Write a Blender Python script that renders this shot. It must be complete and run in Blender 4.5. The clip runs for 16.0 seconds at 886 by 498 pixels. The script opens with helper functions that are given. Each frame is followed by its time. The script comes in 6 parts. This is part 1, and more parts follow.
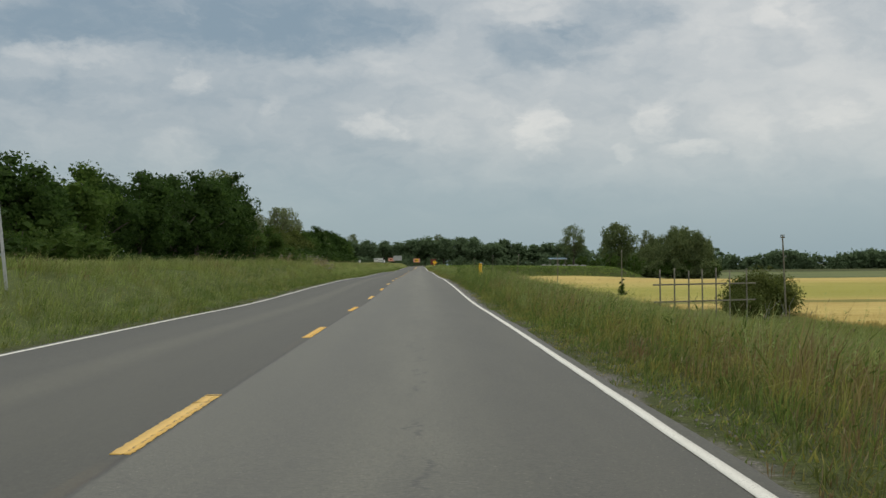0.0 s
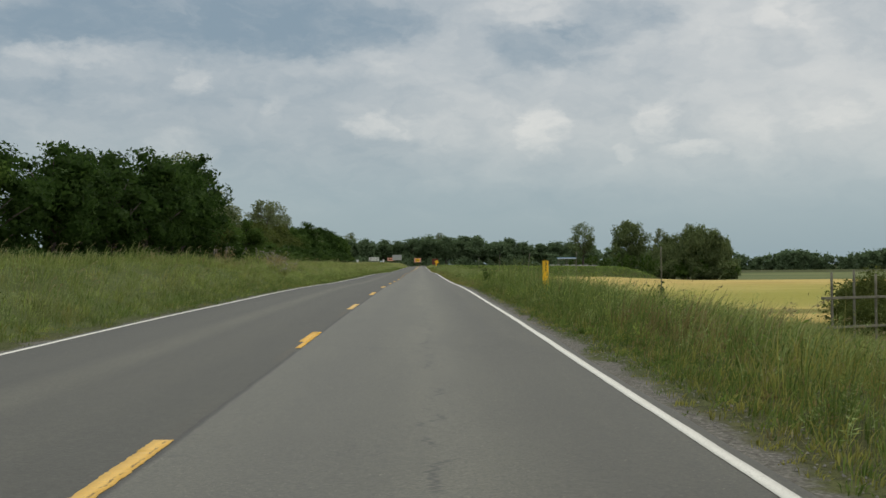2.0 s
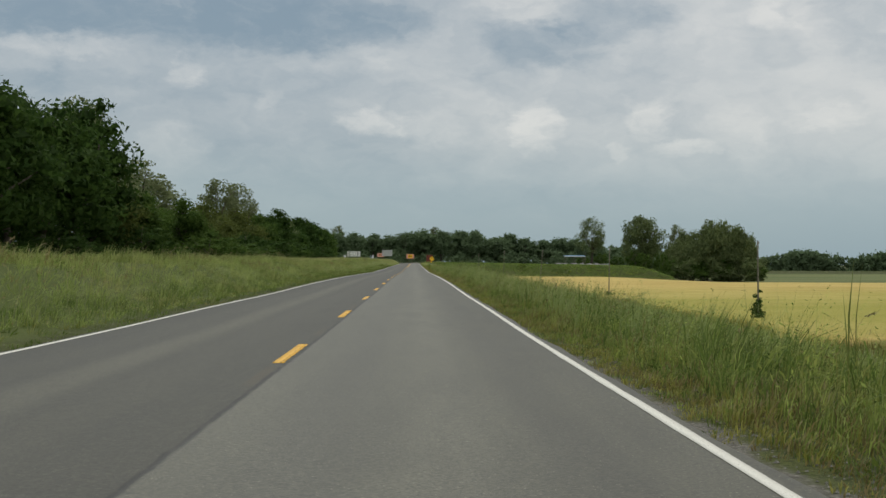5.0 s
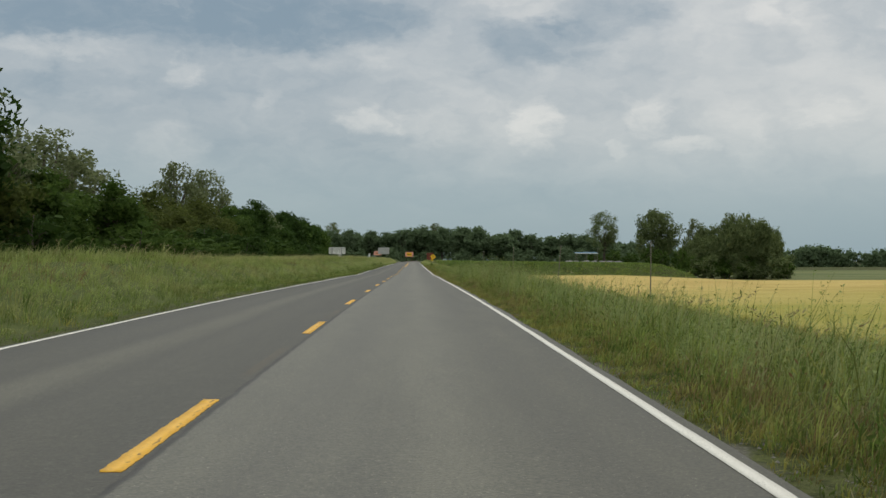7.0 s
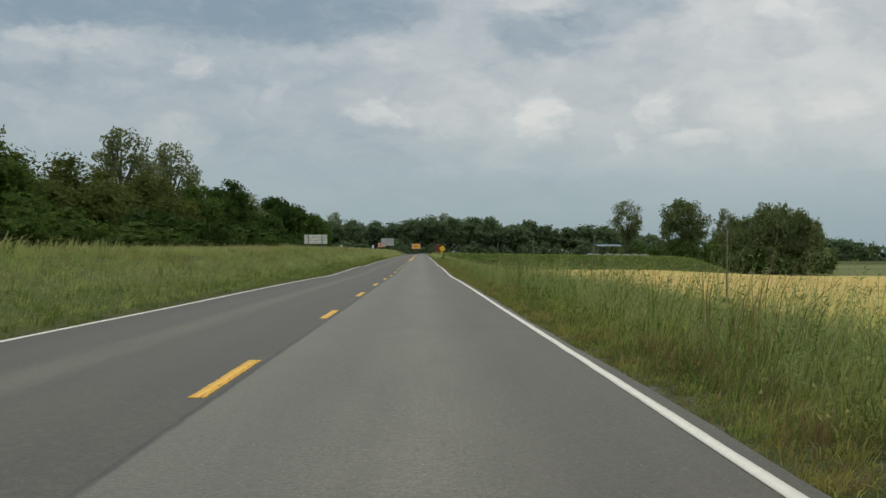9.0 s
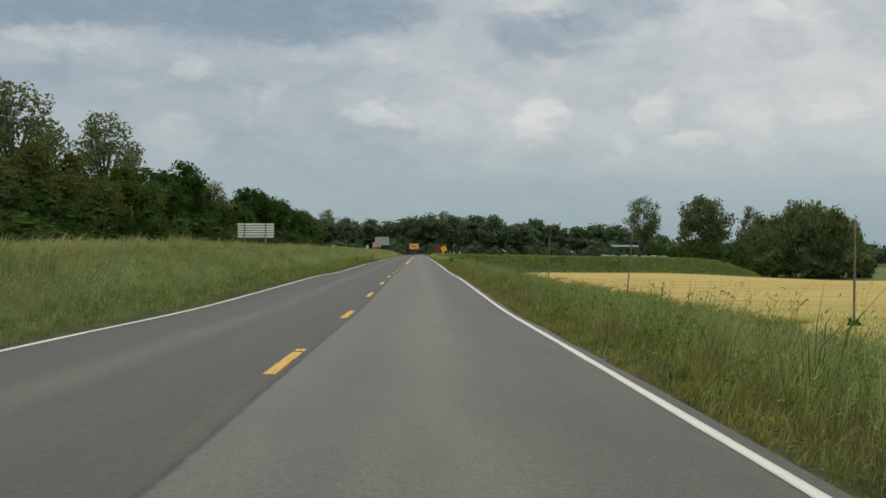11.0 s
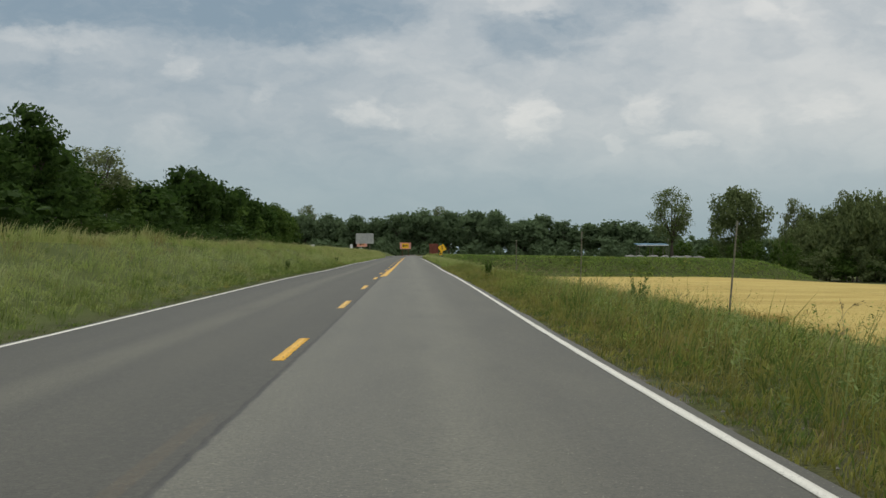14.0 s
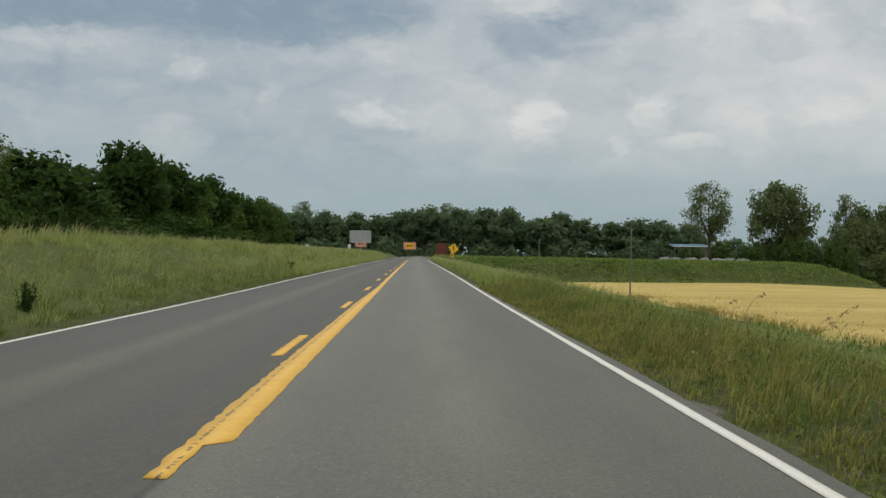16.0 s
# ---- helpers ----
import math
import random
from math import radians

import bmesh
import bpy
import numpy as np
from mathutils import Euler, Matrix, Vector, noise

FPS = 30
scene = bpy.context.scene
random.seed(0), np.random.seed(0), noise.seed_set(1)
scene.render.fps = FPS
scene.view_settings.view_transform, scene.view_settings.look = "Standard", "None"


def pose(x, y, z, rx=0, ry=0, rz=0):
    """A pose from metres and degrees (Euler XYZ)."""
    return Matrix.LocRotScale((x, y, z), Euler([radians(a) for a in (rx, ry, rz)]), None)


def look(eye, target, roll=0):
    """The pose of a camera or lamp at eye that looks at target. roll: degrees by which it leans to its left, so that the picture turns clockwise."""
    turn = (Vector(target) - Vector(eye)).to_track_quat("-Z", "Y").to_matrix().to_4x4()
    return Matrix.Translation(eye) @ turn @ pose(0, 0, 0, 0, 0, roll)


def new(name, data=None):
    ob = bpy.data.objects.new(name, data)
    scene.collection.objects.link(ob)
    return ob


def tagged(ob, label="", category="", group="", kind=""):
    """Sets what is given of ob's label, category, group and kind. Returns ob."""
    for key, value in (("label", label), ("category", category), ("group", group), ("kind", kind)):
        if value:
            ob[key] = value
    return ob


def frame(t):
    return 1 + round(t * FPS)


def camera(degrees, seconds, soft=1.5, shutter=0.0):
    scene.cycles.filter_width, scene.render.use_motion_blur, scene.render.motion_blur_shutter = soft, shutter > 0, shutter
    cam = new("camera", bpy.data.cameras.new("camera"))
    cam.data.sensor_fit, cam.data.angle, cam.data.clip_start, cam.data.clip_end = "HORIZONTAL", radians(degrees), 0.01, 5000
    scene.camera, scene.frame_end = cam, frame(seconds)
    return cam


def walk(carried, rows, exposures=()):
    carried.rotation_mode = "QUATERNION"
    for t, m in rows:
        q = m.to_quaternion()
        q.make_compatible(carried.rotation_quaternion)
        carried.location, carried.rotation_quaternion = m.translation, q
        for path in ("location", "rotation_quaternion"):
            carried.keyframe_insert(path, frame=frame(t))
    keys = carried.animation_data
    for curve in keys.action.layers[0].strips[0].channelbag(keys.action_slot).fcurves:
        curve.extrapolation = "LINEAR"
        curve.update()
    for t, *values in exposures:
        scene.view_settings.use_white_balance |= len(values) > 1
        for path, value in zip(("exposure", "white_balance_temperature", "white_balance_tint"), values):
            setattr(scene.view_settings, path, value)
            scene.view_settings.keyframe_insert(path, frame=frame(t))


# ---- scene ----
# ---------------------------------------------------------------- camera
cam = camera(40.29, 16.0, soft=1.5)
# seconds, x, y, z, heading to the right, tilt up, lean
DRIVE = [
    (0.0, 1.858, -7.519, 1.160, 1.091, 0.747, 0.496),
    (0.5, 1.820, 2.179, 1.170, 1.075, 0.533, 0.029),
    (1.0, 1.772, 11.979, 1.153, 1.077, 0.514, 0.023),
    (1.5, 1.757, 21.954, 1.097, 1.058, 0.307, 0.252),
    (2.0, 1.717, 31.985, 1.112, 1.053, 0.751, 0.459),
    (2.5, 1.671, 42.242, 1.123, 1.178, 0.562, 0.030),
    (3.0, 1.654, 52.893, 1.193, 1.246, 1.080, -0.089),
    (3.5, 1.641, 63.470, 1.253, 1.355, 0.922, -0.209),
    (4.0, 1.594, 74.106, 1.292, 1.393, 0.719, -0.486),
    (6.5, 1.669, 128.058, 1.217, 1.371, 0.543, 0.308),
    (7.0, 1.690, 139.509, 1.224, 1.413, 0.511, 0.155),
    (7.5, 1.699, 151.011, 1.217, 1.433, 0.422, 0.439),
    (8.0, 1.687, 162.477, 1.259, 1.420, 0.400, -0.379),
    (8.5, 1.727, 174.008, 1.240, 1.228, 0.417, 0.038),
    (9.0, 1.775, 185.386, 1.204, 1.062, 0.155, -0.024),
    (11.5, 1.464, 243.544, 1.045, 1.236, 0.240, -0.325),
    (12.0, 1.424, 255.632, 0.969, 1.230, 0.380, -0.498),
    (12.5, 1.382, 267.655, 0.963, 1.368, 0.551, -0.232),
    (13.0, 1.381, 279.569, 1.006, 1.432, 0.499, -0.266),
    (13.5, 1.421, 291.480, 1.063, 1.488, 0.479, -0.179),
    (14.0, 1.476, 303.553, 1.044, 1.555, 0.231, -0.075),
    (14.5, 1.525, 315.767, 1.020, 1.481, 0.215, 0.545),
    (15.0, 1.546, 327.975, 1.056, 1.376, 0.689, 0.118),
    (15.5, 1.527, 340.044, 1.112, 1.244, 0.575, -0.088),
    (16.0, 1.496, 352.048, 1.165, 1.319, 0.269, -0.300),
]


def drive_pose(x, y, z, heading, tilt, lean):
    h, t = radians(heading), radians(tilt)
    ahead = Vector((math.sin(h) * math.cos(t), math.cos(h) * math.cos(t), math.sin(t)))
    eye = Vector((x, y, z))
    return look(eye, eye + 100 * ahead, -lean)


EXPOSURE = [(0.0, 0.0), (16.0, 0.0)]
walk(cam, [(r[0], drive_pose(*r[1:])) for r in DRIVE], EXPOSURE)
# ---- end camera
# ---------------------------------------------------------------- light
SUN_TURN, SUN_HIGH = 340.0, 58.0            # compass turn from +y to +x, height, in degrees
sun = new("sun", bpy.data.lights.new("sun", "SUN"))
sun.data.energy, sun.data.angle, sun.data.color = 1.8, radians(14), (0.98, 0.96, 0.85)
st, sh = radians(SUN_TURN), radians(SUN_HIGH)
sun.matrix_world = look((0, 0, 60), Vector((0, 0, 60)) - Vector((math.sin(st) * math.cos(sh), math.cos(st) * math.cos(sh), math.sin(sh))))


class Nodes:
    """A short hand for node trees."""

    def __init__(self, tree):
        self.tree = tree
        tree.nodes.clear()

    def put(self, value, socket):
        if isinstance(value, bpy.types.NodeSocket):
            self.tree.links.new(value, socket)
        else:
            socket.default_value = value

    def add(self, kind, out=0, sets=None, **ins):
        n = self.tree.nodes.new(kind)
        sets = sets or {}
        if "operation" in sets:
            n.operation, n.use_clamp = sets["operation"], sets["use_clamp"]
        if "interpolation_type" in sets:
            n.interpolation_type = sets["interpolation_type"]
        for k, v in ins.items():
            self.put(v, n.inputs[int(k[1:])] if k[0] == "i" and k[1:].isdigit() else n.inputs[k.replace("_", " ")])
        return n.outputs[out] if len(n.outputs) else None

    def math(self, op, a, b=0.0, clamp=False):
        return self.add("ShaderNodeMath", sets={"operation": op, "use_clamp": clamp}, i0=a, i1=b)

    def smooth(self, value, lo, hi, a=0.0, b=1.0):
        return self.add("ShaderNodeMapRange", sets={"interpolation_type": "SMOOTHSTEP"}, Value=value, From_Min=lo, From_Max=hi, To_Min=a, To_Max=b)

    def mix(self, fac, a, b, blend="MIX"):
        n = self.tree.nodes.new("ShaderNodeMix")
        n.data_type, n.blend_type = "RGBA", blend
        self.put(fac, n.inputs[0])
        self.put(a, n.inputs[6])
        self.put(b, n.inputs[7])
        return n.outputs[2]

    def noise(self, vector, scale, detail=4.0, rough=0.55, out=0):
        return self.add("ShaderNodeTexNoise", out=out, Vector=vector, Scale=scale, Detail=detail, Roughness=rough)


def rgb(r, g, b):
    return (r, g, b, 1.0)


# clouds that the sky shows ahead: turn, height, half width, half height (radians), strength
DARK_CLOUDS = [
    (-0.17, 0.204, 0.135, 0.026, 1.05), (-0.11, 0.192, 0.085, 0.016, 0.45), (0.112, 0.176, 0.040, 0.014, 0.85), (0.165, 0.199, 0.045, 0.016, 0.75),
    (-0.315, 0.186, 0.055, 0.013, 0.6), (0.365, 0.180, 0.032, 0.030, 0.45), (0.10, 0.052, 0.075, 0.011, 0.45), (-0.08, 0.078, 0.085, 0.030, 0.35),
    (-0.30, 0.143, 0.060, 0.007, 0.4), (-0.20, 0.222, 0.09, 0.012, 0.3), (-0.10, 0.147, 0.05, 0.012, 0.25), (0.27, 0.172, 0.05, 0.012, 0.2),
]
PALE_CLOUDS = [
    (-0.033, 0.117, 0.027, 0.008, 1.0), (0.103, 0.112, 0.018, 0.018, 1.2), (0.073, 0.117, 0.026, 0.016, 0.5), (0.190, 0.118, 0.018, 0.016, 0.85),
    (0.222, 0.093, 0.022, 0.008, 1.1), (0.266, 0.101, 0.024, 0.018, 0.6), (0.330, 0.113, 0.024, 0.010, 0.75), (0.166, 0.089, 0.009, 0.006, 0.6),
    (0.018, 0.105, 0.020, 0.016, 0.45), (0.300, 0.203, 0.021, 0.016, 1.0), (0.324, 0.180, 0.018, 0.016, 0.55), (-0.285, 0.168, 0.048, 0.009, 0.8),
    (-0.187, 0.152, 0.014, 0.011, 0.7), (-0.197, 0.096, 0.027, 0.013, 0.6), (-0.115, 0.136, 0.012, 0.011, 0.5), (0.098, 0.208, 0.042, 0.013, 0.7),
    (0.252, 0.073, 0.034, 0.015, 0.4), (0.235, 0.185, 0.036, 0.020, 0.45), (-0.06, 0.165, 0.05, 0.010, 0.3), (-0.345, 0.214, 0.045, 0.016, 0.6),
]
world = bpy.data.worlds.new("world")
scene.world = world
world.use_nodes = True
N = Nodes(world.node_tree)
direction = N.add("ShaderNodeTexCoord", out=0)
sx, sy, sz = (N.add("ShaderNodeSeparateXYZ", out=k, Vector=direction) for k in range(3))
turn = N.math("ARCTAN2", sx, sy)
height = N.math("ARCSINE", sz)
flat = N.add("ShaderNodeCombineXYZ", X=turn, Y=N.math("MULTIPLY", height, 1.9), Z=0.0)
wob = N.noise(flat, 15.0, 7.0, 0.60, out=1)
wx, wy = (N.add("ShaderNodeSeparateXYZ", out=k, Vector=wob) for k in range(2))
tw = N.math("ADD", turn, N.math("MULTIPLY", N.math("SUBTRACT", wx, 0.5), 0.10))
hw = N.math("ADD", height, N.math("MULTIPLY", N.math("SUBTRACT", wy, 0.5), 0.05))
warped = N.add("ShaderNodeCombineXYZ", X=tw, Y=N.math("MULTIPLY", hw, 1.9), Z=0.0)
total = N.math("MULTIPLY", N.math("SUBTRACT", N.noise(warped, 6.0, 4.0, 0.5), 0.5), 0.70)
total = N.math("ADD", total, N.math("MULTIPLY", N.math("SUBTRACT", N.noise(warped, 22.0, 6.0, 0.56), 0.5), 0.80))
curl = N.noise(flat, 52.0, 5.0, 0.62, out=1)
cx_, cy_ = (N.add("ShaderNodeSeparateXYZ", out=k, Vector=curl) for k in range(2))
te = N.math("ADD", N.math("ADD", turn, N.math("MULTIPLY", N.math("SUBTRACT", wx, 0.5), 0.055)), N.math("MULTIPLY", N.math("SUBTRACT", cx_, 0.5), 0.030))
he = N.math("ADD", N.math("ADD", height, N.math("MULTIPLY", N.math("SUBTRACT", wy, 0.5), 0.032)), N.math("MULTIPLY", N.math("SUBTRACT", cy_, 0.5), 0.018))
uneven = N.noise(warped, 34.0, 5.0, 0.6)
for clouds, far, near, gain, thin_, thick_ in ((DARK_CLOUDS, 3.0, -0.3, -0.56, 0.70, 1.12), (PALE_CLOUDS, 1.9, 0.10, 0.40, 0.50, 1.15)):
    mass = 0.0
    for cu, cv, ru, rv, amp in clouds:
        du = N.math("DIVIDE", N.math("SUBTRACT", te, cu), ru)
        dv = N.math("DIVIDE", N.math("SUBTRACT", he, cv), rv)
        d2 = N.math("ADD", N.math("MULTIPLY", du, du), N.math("MULTIPLY", dv, dv))
        mass = N.math("ADD", mass, N.math("MULTIPLY", N.smooth(d2, far, near), amp * gain))
    total = N.math("ADD", total, N.math("MULTIPLY", mass, N.smooth(uneven, 0.34, 0.64, thin_, thick_)))
# cloud thicker west, thinner east; unseen southern sky brightened to light south-facing surfaces
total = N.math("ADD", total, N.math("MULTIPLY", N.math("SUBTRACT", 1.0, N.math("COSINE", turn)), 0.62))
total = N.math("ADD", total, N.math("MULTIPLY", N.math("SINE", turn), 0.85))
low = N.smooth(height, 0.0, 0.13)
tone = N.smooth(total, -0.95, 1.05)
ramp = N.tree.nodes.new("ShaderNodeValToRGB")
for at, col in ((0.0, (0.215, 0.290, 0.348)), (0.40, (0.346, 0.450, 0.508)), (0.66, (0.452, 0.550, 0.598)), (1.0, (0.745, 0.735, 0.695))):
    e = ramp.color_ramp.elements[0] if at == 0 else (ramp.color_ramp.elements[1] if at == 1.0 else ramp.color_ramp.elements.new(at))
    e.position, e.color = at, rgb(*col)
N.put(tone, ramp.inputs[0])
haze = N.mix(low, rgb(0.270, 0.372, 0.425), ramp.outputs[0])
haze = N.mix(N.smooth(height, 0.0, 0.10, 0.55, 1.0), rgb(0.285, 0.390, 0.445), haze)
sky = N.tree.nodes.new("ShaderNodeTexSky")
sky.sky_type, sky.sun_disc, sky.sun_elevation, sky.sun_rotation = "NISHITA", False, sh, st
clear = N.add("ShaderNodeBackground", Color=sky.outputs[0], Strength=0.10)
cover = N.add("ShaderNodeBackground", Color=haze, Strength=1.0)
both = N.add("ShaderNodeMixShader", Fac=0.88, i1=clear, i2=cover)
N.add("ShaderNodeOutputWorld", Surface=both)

# ---------------------------------------------------------------- materials


def material(name):
    m = bpy.data.materials.new(name)
    m.use_nodes = True
    return m, Nodes(m.node_tree)


def finish(n, colour, rough=0.8, metal=0.0, bump=None, depth=0.01, spec=0.3, thin=0.0):
    s = n.add("ShaderNodeBsdfPrincipled", Base_Color=colour, Roughness=rough, Metallic=metal, Specular_IOR_Level=spec)
    if bump is not None:
        n.put(n.add("ShaderNodeBump", Height=bump, Distance=depth, Strength=0.7), s.node.inputs["Normal"])
    if thin:
        t = n.add("ShaderNodeBsdfTranslucent", Color=colour)
        s = n.add("ShaderNodeMixShader", Fac=thin, i1=s, i2=t)
    n.add("ShaderNodeOutputMaterial", Surface=s)


def place(n):
    return n.add("ShaderNodeNewGeometry", out=0)


def plain(name, a, b, scale=6.0, rough=0.6, metal=0.0, depth=0.003, spec=0.4):
    m, n = material(name)
    p = n.add("ShaderNodeTexCoord", out=3)
    k = n.noise(p, scale, 6.0, 0.65)
    k2 = n.noise(p, scale * 9, 3.0)
    c = n.mix(n.smooth(k, 0.3, 0.7), rgb(*a), rgb(*b))
    c = n.mix(n.smooth(k2, 0.35, 0.75, 0.0, 0.35), c, rgb(*(0.6 * v for v in a)))
    finish(n, c, rough, metal, k2, depth, spec)
    return m


def make_asphalt():
    m, n = material("asphalt")
    p = place(n)
    x, y = (n.add("ShaderNodeSeparateXYZ", out=k, Vector=p) for k in range(2))
    long = n.add("ShaderNodeMapping", Vector=p, Scale=(1.0, 0.05, 1.0))
    big = n.noise(long, 0.9, 5.0, 0.6)
    mid = n.noise(n.add("ShaderNodeMapping", Vector=p, Scale=(1.0, 0.16, 1.0)), 1.6, 6.0, 0.65)
    fine = n.noise(p, 46.0, 4.0, 0.75)
    grit = n.add("ShaderNodeTexVoronoi", out=0, Vector=p, Scale=34.0)
    c = n.mix(n.smooth(big, 0.30, 0.72), rgb(0.126, 0.125, 0.104), rgb(0.166, 0.164, 0.136))
    way = n.math("ADD", 0.055, n.math("MULTIPLY", y, 0.00038))
    side = n.math("SUBTRACT", n.math("ADD", x, n.math("MULTIPLY", n.math("SUBTRACT", mid, 0.5), 0.06)), way)
    c = n.mix(n.smooth(side, -0.03, 0.05, 0.80, 0.0), c, rgb(0.042, 0.042, 0.041))
    # lanes polished by wheels, paler between them
    for at in (1.82, -1.95):
        d = n.math("ABSOLUTE", n.math("SUBTRACT", n.math("ADD", x, n.math("MULTIPLY", n.math("SUBTRACT", big, 0.5), 0.5)), at))
        c = n.mix(n.smooth(d, 0.50, 0.05, 0.0, 0.42), c, rgb(0.230, 0.226, 0.192))
        e = n.math("ABSOLUTE", n.math("SUBTRACT", d, 0.92))
        c = n.mix(n.smooth(e, 0.45, 0.1, 0.0, 0.42), c, rgb(0.096, 0.094, 0.084))
    c = n.mix(n.smooth(mid, 0.40, 0.68, 0.0, 0.50), c, rgb(0.088, 0.086, 0.073))
    c = n.mix(n.smooth(fine, 0.46, 0.66, 0.0, 0.75), c, rgb(0.045, 0.045, 0.043))
    c = n.mix(n.smooth(n.noise(n.add("ShaderNodeMapping", Vector=p, Scale=(1.0, 0.45, 1.0)), 13.0, 5.0, 0.7), 0.48, 0.68, 0.0, 0.22), c, rgb(0.17, 0.168, 0.152))
    c = n.mix(n.math("MULTIPLY", n.smooth(grit, 0.24, 0.10), n.math("MULTIPLY", n.smooth(side, -0.03, 0.05, 0.40, 1.0), n.smooth(n.noise(p, 17.0, 2.0), 0.48, 0.60, 0.0, 0.95))), c, rgb(0.48, 0.47, 0.43))
    off = n.math("ABSOLUTE", n.math("SUBTRACT", n.math("ADD", x, n.math("MULTIPLY", n.math("SUBTRACT", n.noise(p, 2.0, 4.0), 0.5), 0.08)), way))
    c = n.mix(n.smooth(off, 0.060, 0.0, 0.0, 0.60), c, rgb(0.054, 0.052, 0.046))
    crack = n.math("MULTIPLY", n.smooth(off, 0.034, 0.012, 0.0, 1.0), n.smooth(n.noise(p, 1.3, 4.0, 0.7), 0.36, 0.50, 0.45, 1.0))
    c = n.mix(crack, c, rgb(0.018, 0.018, 0.017))
    spots = n.smooth(n.noise(p, 3.3, 2.0), 0.72, 0.78, 0.0, 0.55)
    c = n.mix(spots, c, rgb(0.055, 0.054, 0.052))
    # short cracks and tar spots where the wheels run
    bent = n.mix(0.22, p, n.noise(p, 3.0, 4.0, 0.6, out=1))
    cell = n.tree.nodes.new("ShaderNodeTexVoronoi")
    cell.feature = "DISTANCE_TO_EDGE"
    n.put(n.add("ShaderNodeMapping", Vector=bent, Scale=(1.0, 0.55, 1.0)), cell.inputs["Vector"])
    cell.inputs["Scale"].default_value = 3.4
    where = n.math("MULTIPLY", n.smooth(n.noise(p, 0.16, 3.0), 0.56, 0.66), n.math("MULTIPLY", n.smooth(n.noise(p, 0.9, 3.0), 0.45, 0.58), n.smooth(y, 100.0, 70.0)))
    c = n.mix(n.math("MULTIPLY", n.smooth(cell.outputs["Distance"], 0.030, 0.004, 0.0, 0.8), where), c, rgb(0.035, 0.034, 0.031))
    blot = n.smooth(n.noise(n.add("ShaderNodeMapping", Vector=p, Scale=(1.0, 0.35, 1.0)), 0.8, 4.0, 0.6), 0.58, 0.74, 0.0, 0.30)
    c = n.mix(blot, c, rgb(0.065, 0.064, 0.055))
    # coarse stones show pale and dark
    coarse = n.noise(p, 30.0, 4.0, 0.8)
    c = n.mix(n.smooth(coarse, 0.40, 0.62), n.mix(1.0, c, rgb(0.74, 0.74, 0.75), "MULTIPLY"), n.mix(1.0, c, rgb(1.26, 1.26, 1.25), "MULTIPLY"))
    # a wandering crack in the first stretch, and ghosts of earlier centre marks
    run = n.noise(n.add("ShaderNodeMapping", Vector=p, Scale=(0.0, 0.8, 0.0)), 1.0, 6.0, 0.75)
    split = n.math("ABSOLUTE", n.math("SUBTRACT", x, n.math("ADD", 1.15, n.math("MULTIPLY", run, 1.3))))
    torn = n.math("MULTIPLY", n.smooth(n.noise(p, 0.55, 4.0, 0.65), 0.46, 0.54), n.smooth(y, 90.0, 55.0))
    c = n.mix(n.math("MULTIPLY", n.smooth(split, 0.030, 0.008, 0.0, 0.95), torn), c, rgb(0.026, 0.025, 0.023))
    ghost = n.math("MULTIPLY", n.smooth(n.math("ABSOLUTE", n.math("ADD", x, 0.01)), 0.075, 0.045), n.smooth(n.noise(n.add("ShaderNodeMapping", Vector=p, Scale=(0.3, 0.16, 1.0)), 1.0, 2.0), 0.50, 0.62, 0.0, 0.20))
    c = n.mix(n.math("MULTIPLY", ghost, n.smooth(fine, 0.35, 0.6)), c, rgb(0.26, 0.155, 0.055))
    # colour darkened along the first stretch, standing in for a cloud's shade
    c = n.mix(n.smooth(y, 85.0, 20.0, 0.0, 0.30), c, rgb(0.062, 0.061, 0.054))
    gloss = n.smooth(side, -0.03, 0.05, 0.74, 0.60)
    finish(n, n.mix(1.0, c, rgb(0.600, 0.586, 0.487), "MULTIPLY"), gloss, 0.0, n.math("ADD", fine, n.math("MULTIPLY", grit, 0.6)), 0.0030, 0.5)
    return m


